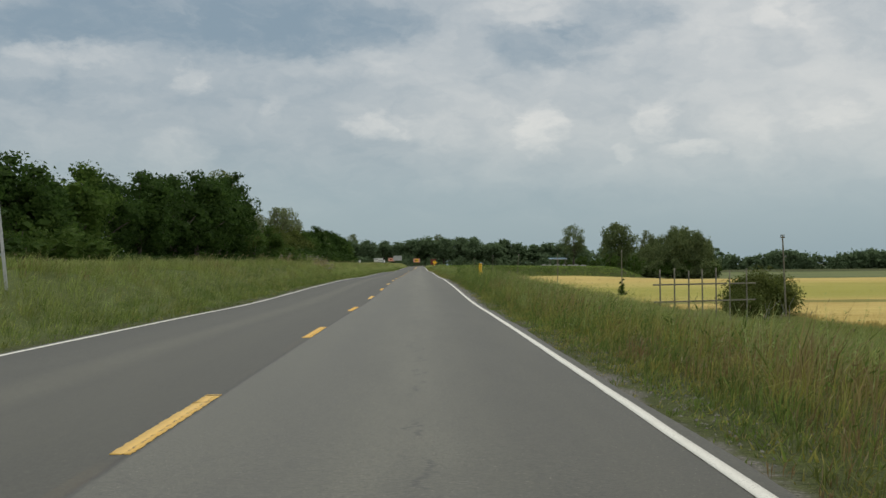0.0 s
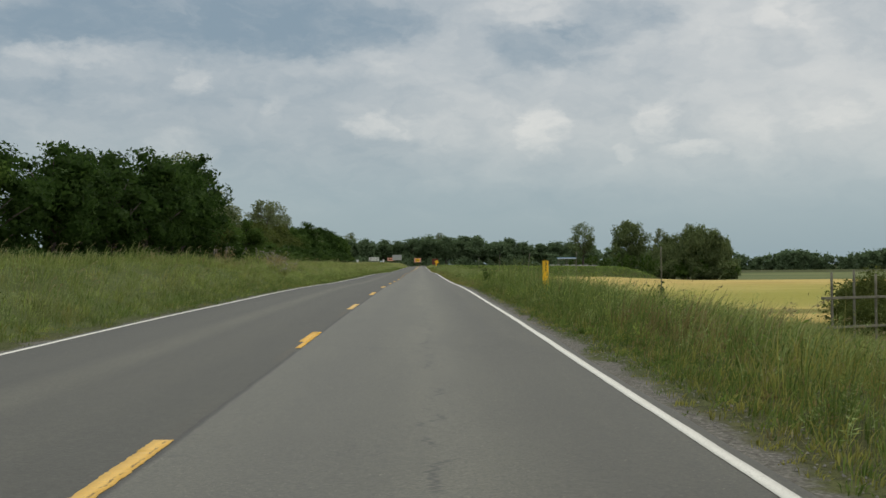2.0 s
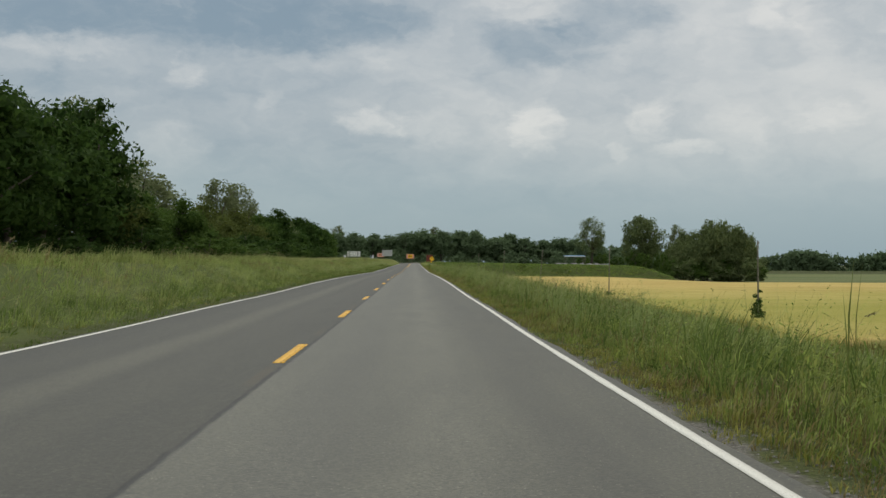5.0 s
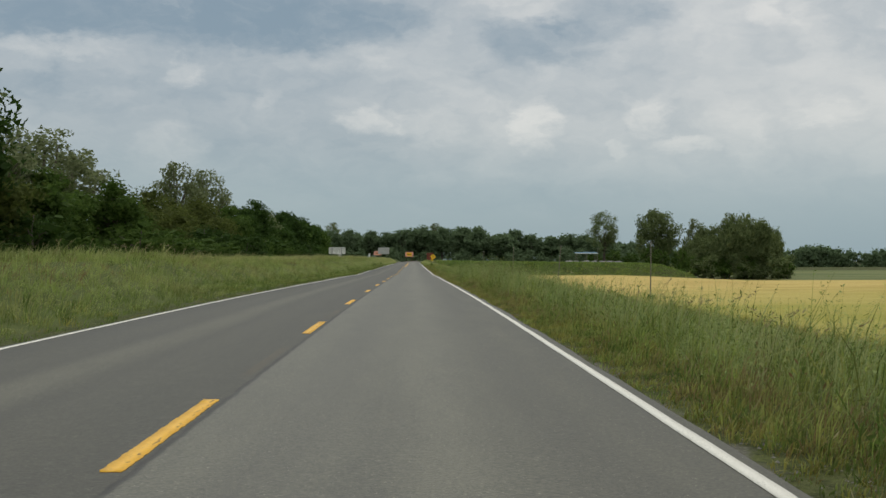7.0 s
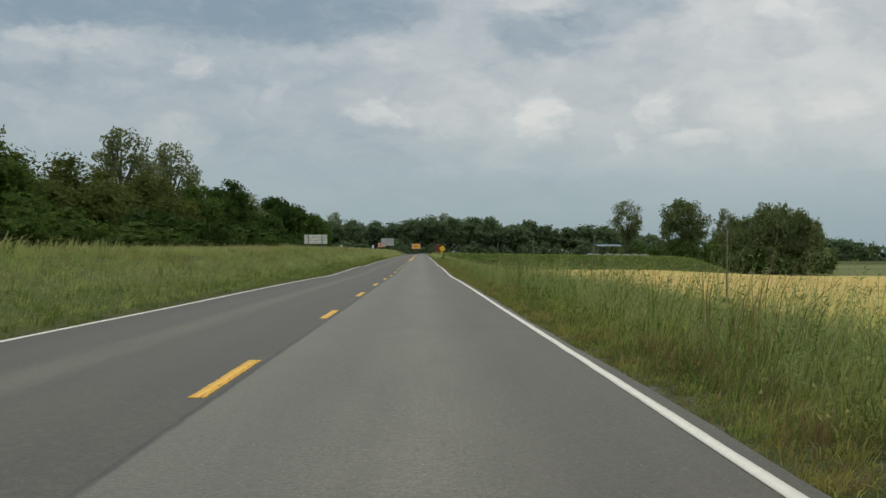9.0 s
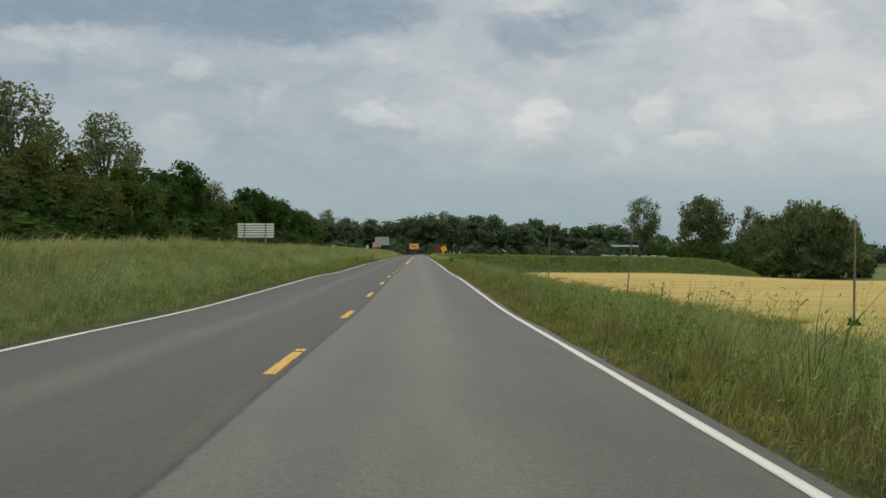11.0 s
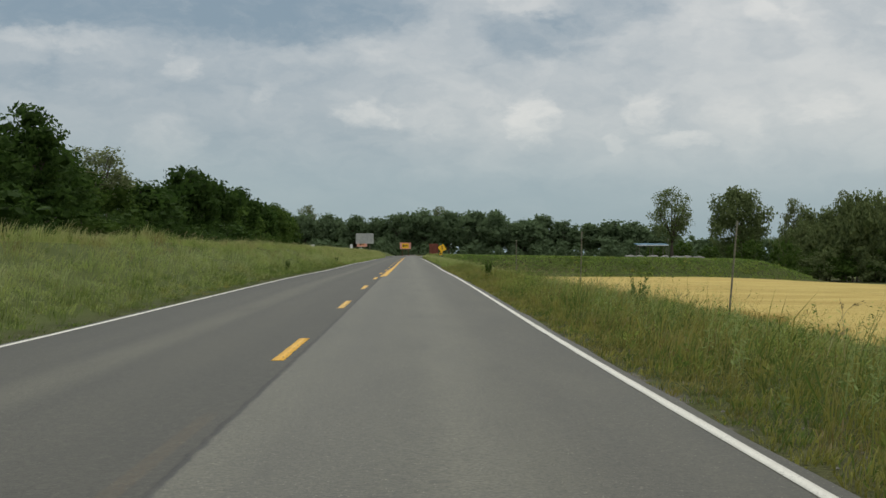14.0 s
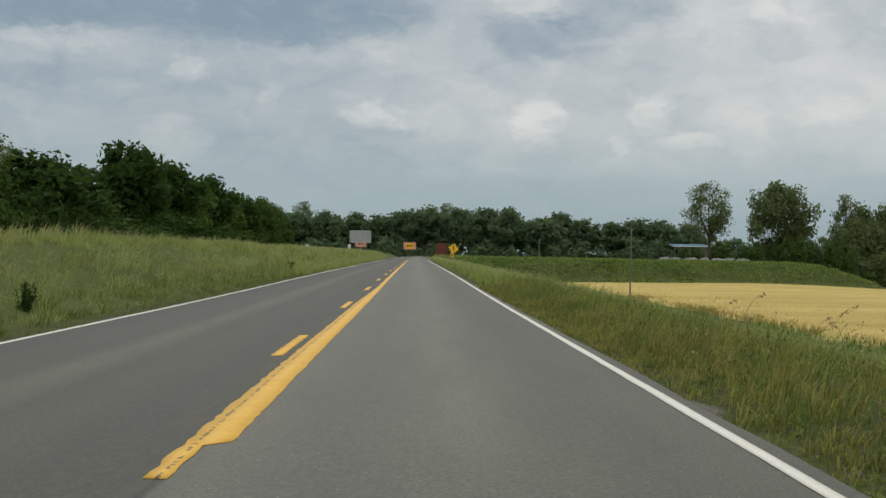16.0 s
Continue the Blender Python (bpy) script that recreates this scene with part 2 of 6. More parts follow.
def make_paint(name, a, b, worn):
    m, n = material(name)
    p = place(n)
    k = n.noise(p, 3.0, 6.0, 0.7)
    f = n.noise(p, 60.0, 3.0, 0.7)
    c = n.mix(n.smooth(k, 0.3, 0.7), rgb(*a), rgb(*b))
    c = n.mix(n.smooth(n.math("ADD", n.math("MULTIPLY", f, 0.7), n.math("MULTIPLY", k, 0.3)), 0.53, 0.66, 0.0, worn), c, rgb(0.10, 0.095, 0.085))
    # some marks are more faded than others
    each = n.add("ShaderNodeObjectInfo", out=5)
    c = n.mix(n.smooth(each, 0.5, 1.0, 0.0, 0.34 if worn > 0.55 else 0.0), c, rgb(0.52, 0.45, 0.24))
    # chipped along an old joint
    x = n.add("ShaderNodeSeparateXYZ", out=0, Vector=p)
    along = n.math("ABSOLUTE", n.math("SUBTRACT", n.math("ADD", x, n.math("MULTIPLY", n.math("SUBTRACT", k, 0.5), 0.05)), 0.168))
    chip = n.math("MULTIPLY", n.smooth(along, 0.020, 0.006, 0.0, 0.9), n.smooth(n.noise(p, 14.0, 3.0, 0.7), 0.48, 0.56))
    c = n.mix(chip, c, rgb(0.07, 0.05, 0.03))
    streak = n.math("ABSOLUTE", n.math("SUBTRACT", n.math("ADD", x, n.math("MULTIPLY", n.math("SUBTRACT", n.noise(p, 5.0, 5.0, 0.7), 0.5), 0.10)), 0.022))
    c = n.mix(n.math("MULTIPLY", n.smooth(streak, 0.012, 0.003, 0.0, 0.8), n.smooth(n.noise(p, 6.0, 4.0, 0.7), 0.46, 0.56)), c, rgb(0.10, 0.06, 0.03))
    finish(n, c, 0.62, 0.0, f, 0.002, 0.4)
    return m


def make_ground():
    m, n = material("verge")
    p = place(n)
    x, y = (n.add("ShaderNodeSeparateXYZ", out=k, Vector=p) for k in range(2))
    big = n.noise(p, 0.07, 5.0, 0.6)
    mid = n.noise(p, 1.1, 6.0, 0.65)
    fine = n.noise(p, 14.0, 4.0, 0.7)
    c = n.mix(n.smooth(mid, 0.3, 0.7), rgb(0.044, 0.056, 0.016), rgb(0.085, 0.100, 0.030))
    c = n.mix(n.smooth(big, 0.45, 0.7, 0.0, 0.5), c, rgb(0.10, 0.085, 0.042))
    c = n.mix(n.smooth(fine, 0.42, 0.66, 0.0, 0.8), c, rgb(0.020, 0.024, 0.010))
    c = n.mix(n.smooth(n.noise(p, 45.0, 4.0, 0.7), 0.56, 0.70, 0.0, 0.6), c, rgb(0.24, 0.215, 0.13))
    # thatch under the grass of the bank
    c = n.mix(n.smooth(x, -4.5, -5.4, 0.0, 0.75), c, n.mix(n.smooth(fine, 0.35, 0.65), rgb(0.055, 0.075, 0.020), rgb(0.115, 0.140, 0.042)))
    # gravel and dust along the pavement's edges
    edge = n.math("ADD", n.math("ABSOLUTE", n.math("ADD", x, 0.1)), n.math("MULTIPLY", n.math("SUBTRACT", n.noise(p, 0.55, 5.0, 0.7), 0.5), 1.3))
    stone = n.add("ShaderNodeTexVoronoi", out=0, Vector=p, Scale=26.0)
    bare = n.math("MULTIPLY", n.smooth(y, 120.0, 95.0, 0.0, 0.24), n.smooth(y, 18.0, 44.0, 0.15, 1.0))
    g = n.mix(n.smooth(fine, 0.3, 0.7), rgb(0.075, 0.072, 0.060), rgb(0.19, 0.18, 0.155))
    g = n.mix(0.35, g, n.mix(n.smooth(stone, 0.1, 0.6), rgb(0.34, 0.325, 0.295), rgb(0.06, 0.055, 0.048)))
    c = n.mix(n.smooth(edge, n.math("ADD", 4.10, bare), n.math("ADD", 3.90, bare)), c, g)
    finish(n, c, 0.95, 0.0, n.math("ADD", fine, mid), 0.05, 0.1)
    return m


def make_wheat():
    m, n = material("wheat")
    p = place(n)
    x, y = (n.add("ShaderNodeSeparateXYZ", out=k, Vector=p) for k in range(2))
    rows = n.add("ShaderNodeMapping", Vector=p, Scale=(0.6, 1.0, 1.0), Rotation=(0.0, 0.0, 0.5))
    big = n.noise(rows, 0.012, 4.0, 0.6)
    mid = n.noise(rows, 0.09, 6.0, 0.65)
    fine = n.noise(p, 2.2, 5.0, 0.75)
    c = n.mix(n.smooth(mid, 0.3, 0.7), rgb(0.400, 0.297, 0.094), rgb(0.525, 0.408, 0.142))
    # a belt not yet ripe, and a grassy strip across
    at = n.math("ADD", y, n.math("ADD", n.math("MULTIPLY", n.math("SUBTRACT", big, 0.5), 120.0), n.math("MULTIPLY", n.math("SUBTRACT", mid, 0.5), 60.0)))
    green = n.math("MULTIPLY", n.smooth(at, 190.0, 225.0), n.smooth(at, 430.0, 300.0, 0.0, 0.8))
    c = n.mix(green, c, rgb(0.255, 0.265, 0.050))
    strip = n.math("ABSOLUTE", n.math("SUBTRACT", n.math("ADD", y, n.math("MULTIPLY", mid, 14.0)), 198.0))
    c = n.mix(n.smooth(strip, 9.0, 4.0, 0.0, 0.8), c, rgb(0.12, 0.135, 0.035))
    c = n.mix(n.smooth(big, 0.48, 0.62, 0.0, 0.35), c, rgb(0.47, 0.38, 0.13))
    c = n.mix(n.smooth(n.noise(rows, 0.35, 5.0, 0.7), 0.56, 0.74, 0.0, 0.45), c, rgb(0.20, 0.15, 0.05))
    c = n.mix(n.smooth(fine, 0.42, 0.75, 0.0, 0.40), c, rgb(0.16, 0.115, 0.04))
    finish(n, c, 0.95, 0.0, fine, 0.25, 0.1)
    return m


def make_crop():
    m, n = material("green_crop")
    p = place(n)
    mid = n.noise(n.add("ShaderNodeMapping", Vector=p, Scale=(0.2, 1.0, 1.0)), 0.03, 6.0, 0.6)
    fine = n.noise(p, 1.2, 4.0, 0.7)
    c = n.mix(n.smooth(mid, 0.35, 0.65), rgb(0.085, 0.11, 0.04), rgb(0.15, 0.165, 0.07))
    c = n.mix(n.smooth(fine, 0.5, 0.8, 0.0, 0.5), c, rgb(0.05, 0.065, 0.025))
    finish(n, c, 0.95, 0.0, fine, 0.2, 0.1)
    return m


def make_leaf(name, dark, pale, tint, thin=0.42):
    m, n = material(name)
    isl = n.add("ShaderNodeNewGeometry", out=8)
    ob = n.add("ShaderNodeObjectInfo", out=5)
    p = place(n)
    k = n.noise(p, 0.35, 3.0)
    c = n.mix(n.smooth(isl, 0.0, 1.0), rgb(*dark), rgb(*pale))
    c = n.mix(n.smooth(k, 0.35, 0.7, 0.0, 0.55), c, rgb(*tint))
    c = n.mix(n.smooth(ob, 0.0, 1.0, 0.0, 0.30), c, rgb(*(0.65 * v for v in dark)))
    finish(n, c, 0.8, 0.0, None, 0.0, 0.08, thin)
    return m


def make_sward(name, deep, light, patch, brown, tips, shade=0.55, vary=1.0, along=1.0):
    """Soft grass: small differences between blades, larger ones between tufts and stretches."""
    m, n = material(name)
    isl = n.add("ShaderNodeNewGeometry", out=8)
    p = place(n)
    flat_p = n.add("ShaderNodeMapping", Vector=p, Scale=(1.0, along, 0.35))
    c = n.mix(isl, rgb(*((1 - 0.22 * vary) * v for v in deep)), rgb(*((1 + 0.28 * vary) * v for v in light)))
    c = n.mix(n.smooth(n.noise(p, 0.11, 5.0, 0.65), 0.44, 0.60, 0.0, 0.55), c, rgb(*patch))
    c = n.mix(n.smooth(n.noise(flat_p, 0.34, 5.0, 0.65), 0.50, 0.64, 0.0, 0.65), c, rgb(*brown))
    c = n.mix(n.smooth(n.noise(flat_p, 1.5, 4.0, 0.6), 0.46, 0.62, 0.0, shade), c, rgb(*(0.55 * v for v in deep)))
    tip = n.tree.nodes.new("ShaderNodeAttribute")
    tip.attribute_name = "tip"
    c = n.mix(n.smooth(tip.outputs[2], 0.45, 1.0, 0.0, 0.55), c, rgb(*tips))
    finish(n, c, 0.75, 0.0, None, 0.0, 0.1, 0.4)
    return m


def make_grass(name, tones, patch, brown, dry=(0.36, 0.36, 0.19)):
    m, n = material(name)
    isl = n.add("ShaderNodeNewGeometry", out=8)
    p = place(n)
    ramp = n.tree.nodes.new("ShaderNodeValToRGB")
    els = ramp.color_ramp.elements
    for i, col in enumerate(tones):
        at = i / (len(tones) - 1)
        e = els[0] if i == 0 else (els[-1] if i == len(tones) - 1 else els.new(at))
        e.position, e.color = at, rgb(*col)
    n.put(isl, ramp.inputs[0])
    tip = n.tree.nodes.new("ShaderNodeAttribute")
    tip.attribute_name = "tip"
    base = n.mix(n.smooth(tip.outputs[2], 0.45, 1.0, 0.0, 0.45), ramp.outputs[0], rgb(*dry))
    c = n.mix(n.smooth(n.noise(p, 0.13, 5.0, 0.65), 0.44, 0.60, 0.0, 0.65), base, rgb(*patch))
    c = n.mix(n.smooth(n.noise(p, 0.36, 5.0, 0.65), 0.52, 0.70, 0.0, 0.50), c, rgb(*brown))
    finish(n, c, 0.75, 0.0, None, 0.0, 0.1, 0.4)
    return m


ASPHALT = make_asphalt()
WHITE_PAINT = make_paint("white_paint", (0.60, 0.585, 0.520), (0.70, 0.685, 0.615), 0.55)
YELLOW_PAINT = make_paint("yellow_paint", (0.62, 0.330, 0.018), (0.76, 0.430, 0.034), 0.6)
VERGE = make_ground()
WHEAT = make_wheat()
CROP = make_crop()
GRASS_RIGHT = make_grass("grass_right", ((0.048, 0.076, 0.017), (0.130, 0.200, 0.040), (0.23, 0.325, 0.080), (0.54, 0.56, 0.27)), (0.15, 0.24, 0.050), (0.21, 0.215, 0.070), (0.46, 0.48, 0.24))
GRASS_BANK = make_grass("grass_bank", ((0.13, 0.19, 0.045), (0.17, 0.25, 0.055), (0.21, 0.30, 0.068), (0.27, 0.35, 0.09)), (0.11, 0.19, 0.04), (0.24, 0.33, 0.075), (0.26, 0.32, 0.10))
GRASS_LEFT = make_grass("grass_left", ((0.155, 0.20, 0.045), (0.23, 0.29, 0.070), (0.32, 0.37, 0.100), (0.47, 0.47, 0.18)), (0.175, 0.27, 0.053), (0.34, 0.31, 0.12), (0.44, 0.43, 0.20))
GRASS_DEEP = make_grass("grass_deep", ((0.085, 0.125, 0.026), (0.13, 0.20, 0.040), (0.18, 0.25, 0.052), (0.28, 0.30, 0.10)), (0.12, 0.21, 0.04), (0.28, 0.22, 0.08))
GRASS_BROWN = make_grass("grass_brown", ((0.17, 0.14, 0.055), (0.26, 0.215, 0.085), (0.37, 0.30, 0.13), (0.48, 0.41, 0.20)), (0.24, 0.24, 0.08), (0.33, 0.22, 0.10))
SWARD_FRESH = make_sward("sward_fresh", (0.160, 0.217, 0.044), (0.318, 0.380, 0.092), (0.204, 0.280, 0.060), (0.363, 0.319, 0.099), (0.42, 0.43, 0.19), 0.50)
SWARD_DARK = make_sward("sward_dark", (0.076, 0.120, 0.025), (0.160, 0.225, 0.050), (0.093, 0.154, 0.031), (0.165, 0.165, 0.050), (0.24, 0.27, 0.10))
SWARD_OLIVE = make_sward("sward_olive", (0.162, 0.168, 0.034), (0.302, 0.292, 0.070), (0.184, 0.205, 0.040), (0.285, 0.242, 0.072), (0.43, 0.39, 0.17))
SWARD_BROWN = make_sward("sward_brown", (0.140, 0.110, 0.042), (0.270, 0.215, 0.090), (0.150, 0.135, 0.046), (0.205, 0.120, 0.065), (0.36, 0.30, 0.16))
SWARD_PALE = make_sward("sward_pale", (0.270, 0.325, 0.125), (0.355, 0.410, 0.172), (0.250, 0.330, 0.112), (0.350, 0.345, 0.145), (0.50, 0.52, 0.29), 0.30, 0.0, 0.4)
SWARD_BANK = make_sward("sward_bank", (0.236, 0.300, 0.076), (0.340, 0.404, 0.118), (0.205, 0.285, 0.062), (0.300, 0.255, 0.105), (0.50, 0.52, 0.25), 0.72, 0.0, 0.35)
# sward_bank a third darker: cloud shade near the start put into the colour
SWARD_DIM = make_sward("sward_dim", (0.150, 0.193, 0.047), (0.220, 0.266, 0.073), (0.135, 0.195, 0.042), (0.230, 0.195, 0.080), (0.42, 0.43, 0.20), 0.72, 0.0, 0.35)
SWARD_STRAW = make_sward("sward_straw", (0.282, 0.304, 0.105), (0.378, 0.391, 0.150), (0.270, 0.320, 0.095), (0.380, 0.345, 0.140), (0.52, 0.50, 0.27), 0.40, 0.0)
WEED_GREY = make_sward("weed_greyish", (0.175, 0.230, 0.072), (0.310, 0.380, 0.140), (0.200, 0.270, 0.088), (0.310, 0.310, 0.120), (0.45, 0.48, 0.24), 0.50)
TAR = plain("tar_patch", (0.030, 0.029, 0.028), (0.048, 0.046, 0.044), 2.0, 0.8)
SEEDS = make_grass("seed_heads", ((0.20, 0.15, 0.07), (0.33, 0.28, 0.14), (0.42, 0.38, 0.22), (0.14, 0.11, 0.06)), (0.28, 0.25, 0.12), (0.20, 0.13, 0.07))
SEED_FLUFF = plain("seed_fluff", (0.27, 0.235, 0.225), (0.42, 0.37, 0.35), 9.0, 0.9)
LEAF_DARK = make_leaf("leaf_dark", (0.026, 0.054, 0.012), (0.068, 0.118, 0.026), (0.038, 0.078, 0.016))
LEAF_MID = make_leaf("leaf_mid", (0.045, 0.085, 0.017), (0.110, 0.169, 0.037), (0.077, 0.136, 0.025))
LEAF_OLIVE = make_leaf("leaf_olive", (0.052, 0.074, 0.017), (0.131, 0.161, 0.040), (0.100, 0.113, 0.031))
LEAF_PALE = make_leaf("leaf_pale", (0.113, 0.139, 0.065), (0.244, 0.278, 0.139), (0.165, 0.204, 0.087), 0.5)
# pale and bluish: the haze of distance is put into this leaf colour
LEAF_FAR_HAZE = make_leaf("leaf_far_haze", (0.108, 0.158, 0.080), (0.146, 0.208, 0.104), (0.122, 0.180, 0.092), 0.45)
# grey-green leaves, with some distance haze mixed into the colour
LEAF_OAK = make_leaf("leaf_greyish", (0.102, 0.141, 0.057), (0.200, 0.248, 0.100), (0.156, 0.188, 0.073))
BARK = plain("bark", (0.075, 0.062, 0.05), (0.14, 0.12, 0.10), 5.0, 0.9, 0.0, 0.02, 0.2)
POLE_WOOD = plain("weathered_wood", (0.135, 0.128, 0.096), (0.240, 0.228, 0.172), 3.0, 0.9, 0.0, 0.01, 0.2)
GALV = plain("galvanised_steel", (0.42, 0.43, 0.43), (0.55, 0.56, 0.55), 5.0, 0.5, 0.6, 0.001)
ALU_DARK = plain("dark_aluminium", (0.20, 0.21, 0.19), (0.28, 0.285, 0.26), 4.0, 0.7, 0.0, 0.001)
ALU = plain("sign_aluminium", (0.93, 0.95, 0.89), (0.97, 0.98, 0.94), 4.0, 0.5, 0.0, 0.001)
SIGN_WHITE = plain("sign_white", (0.66, 0.68, 0.68), (0.76, 0.77, 0.76), 2.0, 0.5)
SIGN_YELLOW = plain("sign_yellow", (0.94, 0.52, 0.012), (1.0, 0.60, 0.02), 3.0, 0.4)
SIGN_ORANGE = plain("sign_orange", (0.80, 0.33, 0.17), (0.88, 0.40, 0.22), 3.0, 0.45)
SIGN_PINK = plain("faded_red_sheeting", (0.70, 0.34, 0.27), (0.78, 0.42, 0.34), 3.0, 0.5)
BOARD = plain("weathered_board", (0.34, 0.36, 0.35), (0.46, 0.475, 0.46), 1.2, 0.6)
BLACK = plain("black_sheeting", (0.012, 0.012, 0.012), (0.025, 0.024, 0.022), 5.0, 0.5)
BLUE_ROOF = plain("blue_roof", (0.05, 0.16, 0.26), (0.08, 0.22, 0.34), 0.8, 0.45)
RUST = plain("rust_red", (0.16, 0.045, 0.03), (0.24, 0.08, 0.05), 1.2, 0.8)
RUBBLE = plain("pale_rubble", (0.17, 0.17, 0.155), (0.27, 0.265, 0.245), 1.2, 0.9, 0.0, 0.05)
GRAVEL = plain("gravel", (0.10, 0.095, 0.085), (0.25, 0.24, 0.21), 18.0, 0.9)

# ---------------------------------------------------------------- building helpers


def thing(name, label, category, at=(0, 0, 0), rz=0, group="", kind=""):
    e = new(name)
    e.matrix_world = pose(*at, 0, 0, rz)
    return tagged(e, label, category, group, kind)


def mesh_of(name, bm, mat, smooth=False):
    me = bpy.data.meshes.new(name)
    bm.to_mesh(me)
    bm.free()
    me.materials.append(mat)
    if smooth:
        me.polygons.foreach_set("use_smooth", [True] * len(me.polygons))
    return me


def part(name, bm, mat, parent, label="", smooth=False):
    ob = new(name, bm if isinstance(bm, bpy.types.Mesh) else mesh_of(name, bm, mat, smooth))
    ob.parent = parent
    return tagged(ob, label)


def box(bm, cx, cy, cz, sx_, sy_, sz_, bevel=0.0, m=None):
    mat = Matrix.Translation((cx, cy, cz)) @ Matrix.Diagonal((sx_, sy_, sz_, 1))
    if m is not None:
        mat = m @ mat
    r = bmesh.ops.create_cube(bm, size=1, matrix=mat)
    if bevel:
        es = list({e for v in r["verts"] for e in v.link_edges})
        bmesh.ops.bevel(bm, geom=es, offset=bevel, segments=1, affect="EDGES")
    return bm


def boxes(*specs, bevel=0.0):
    bm = bmesh.new()
    for s in specs:
        box(bm, *s, bevel=bevel)
    return bm


def tube(bm, pts, radii, sides=8):
    """A tapered round limb through pts."""
    rings = []
    for i, p in enumerate(pts):
        p = Vector(p)
        d = Vector(pts[min(i + 1, len(pts) - 1)]) - Vector(pts[max(i - 1, 0)])
        q = d.to_track_quat("Z", "Y")
        rings.append([bm.verts.new(p + q @ Vector((radii[i] * math.cos(a), radii[i] * math.sin(a), 0)))
                      for a in (2 * math.pi * k / sides for k in range(sides))])
    for a, b in zip(rings, rings[1:]):
        for k in range(sides):
            bm.faces.new((a[k], a[(k + 1) % sides], b[(k + 1) % sides], b[k]))
    bm.faces.new(rings[-1])
    bm.faces.new(rings[0][::-1])
    return bm


def array_mesh(name, verts, size, mat):
    """A mesh of loose polygons of `size` corners each, verts in order."""
    v = np.asarray(verts, dtype=np.float32).reshape(-1, 3)
    k = len(v) // size
    me = bpy.data.meshes.new(name)
    me.vertices.add(len(v))
    me.vertices.foreach_set("co", v.ravel())
    me.loops.add(len(v))
    me.loops.foreach_set("vertex_index", np.arange(len(v), dtype=np.int32))
    me.polygons.add(k)
    me.polygons.foreach_set("loop_start", np.arange(0, len(v), size, dtype=np.int32))
    me.materials.append(mat)
    me.update(calc_edges=True)
    return me


def indexed_mesh(name, verts, faces, mat, smooth=True):
    """A mesh of quads or triangles from arrays."""
    v, f = np.asarray(verts, dtype=np.float32), np.asarray(faces, dtype=np.int32)
    me = bpy.data.meshes.new(name)
    me.vertices.add(len(v))
    me.vertices.foreach_set("co", v.ravel())
    me.loops.add(f.size)
    me.loops.foreach_set("vertex_index", f.ravel())
    me.polygons.add(len(f))
    me.polygons.foreach_set("loop_start", np.arange(0, f.size, f.shape[1], dtype=np.int32))
    if smooth:
        me.polygons.foreach_set("use_smooth", np.ones(len(f), dtype=bool))
    me.materials.append(mat)
    me.update(calc_edges=True)
    return me


# ---------------------------------------------------------------- the lie of the land
FIELD = -6.15
RIGHT_LINE, LEFT_LINE = 3.66, -3.85
RIGHT_EDGE, LEFT_EDGE = 3.835, -3.98
CROSS = 698.0                               # where the crossing road runs


def step(a, b, v):
    k = np.clip((v - a) / (b - a), 0, 1)
    return k * k * (3 - 2 * k)


# the road's long swells: height every 12 m from y = -15
SWELLS = np.array([-0.017, 0.003, 0.001, -0.026, -0.071, -0.024, 0.049, 0.088, 0.126, 0.111, 0.061, 0.030, 0.042, 0.030, 0.059, 0.082, 0.082, 0.058, 0.030, -0.018, -0.050, -0.089, -0.149, -0.225, -0.191, -0.138, -0.106, -0.147, -0.145, -0.093, -0.038, 0.003, 0.012, 0.014, 0.040, 0.079, 0.107, 0.131, 0.140, 0.150, 0.168, 0.187, 0.204, 0.219, 0.232, 0.242, 0.251, 0.258, 0.264, 0.269, 0.273, 0.278])


def road_z(y):
    """Height of the road's middle."""
    y = np.asarray(y, float)
    s = np.clip((y + 15.0) / 12.0, 0, len(SWELLS) - 1.001)
    i = np.floor(s).astype(int)
    u = s - i
    last = len(SWELLS) - 1
    a, b, c, d = SWELLS[np.maximum(i - 1, 0)], SWELLS[i], SWELLS[np.minimum(i + 1, last)], SWELLS[np.minimum(i + 2, last)]
    return b + 0.5 * u * (c - a + u * (2 * a - 5 * b + 4 * c - d + u * (3 * (b - c) + d - a)))


def flare(y):
    """How far each edge of the road swings out towards the crossing."""
    return 2.3 * step(565, 692, y)


def camber(x):
    """The fall from the road's middle to its edges."""
    return -0.0215 * np.clip(x, 0, 4) - 0.0065 * np.clip(-np.asarray(x, float), 0, 4.2)


def surface(x, y):
    return road_z(y) + camber(x)


def waves(x, y, s, seed):
    return (np.sin(x * 1.7 / s + y * 1.1 / s + seed) + np.sin(x * -1.1 / s + y * 2.3 / s + 2 * seed) + np.sin(x * 2.9 / s - y * 0.7 / s + 3 * seed)) / 3


def field_z(x, y):
    """Height of the fields, which dip towards the copse."""
    return FIELD - 2.2 * step(80, 145, np.asarray(x, float)) * step(430, 620, np.asarray(y, float))


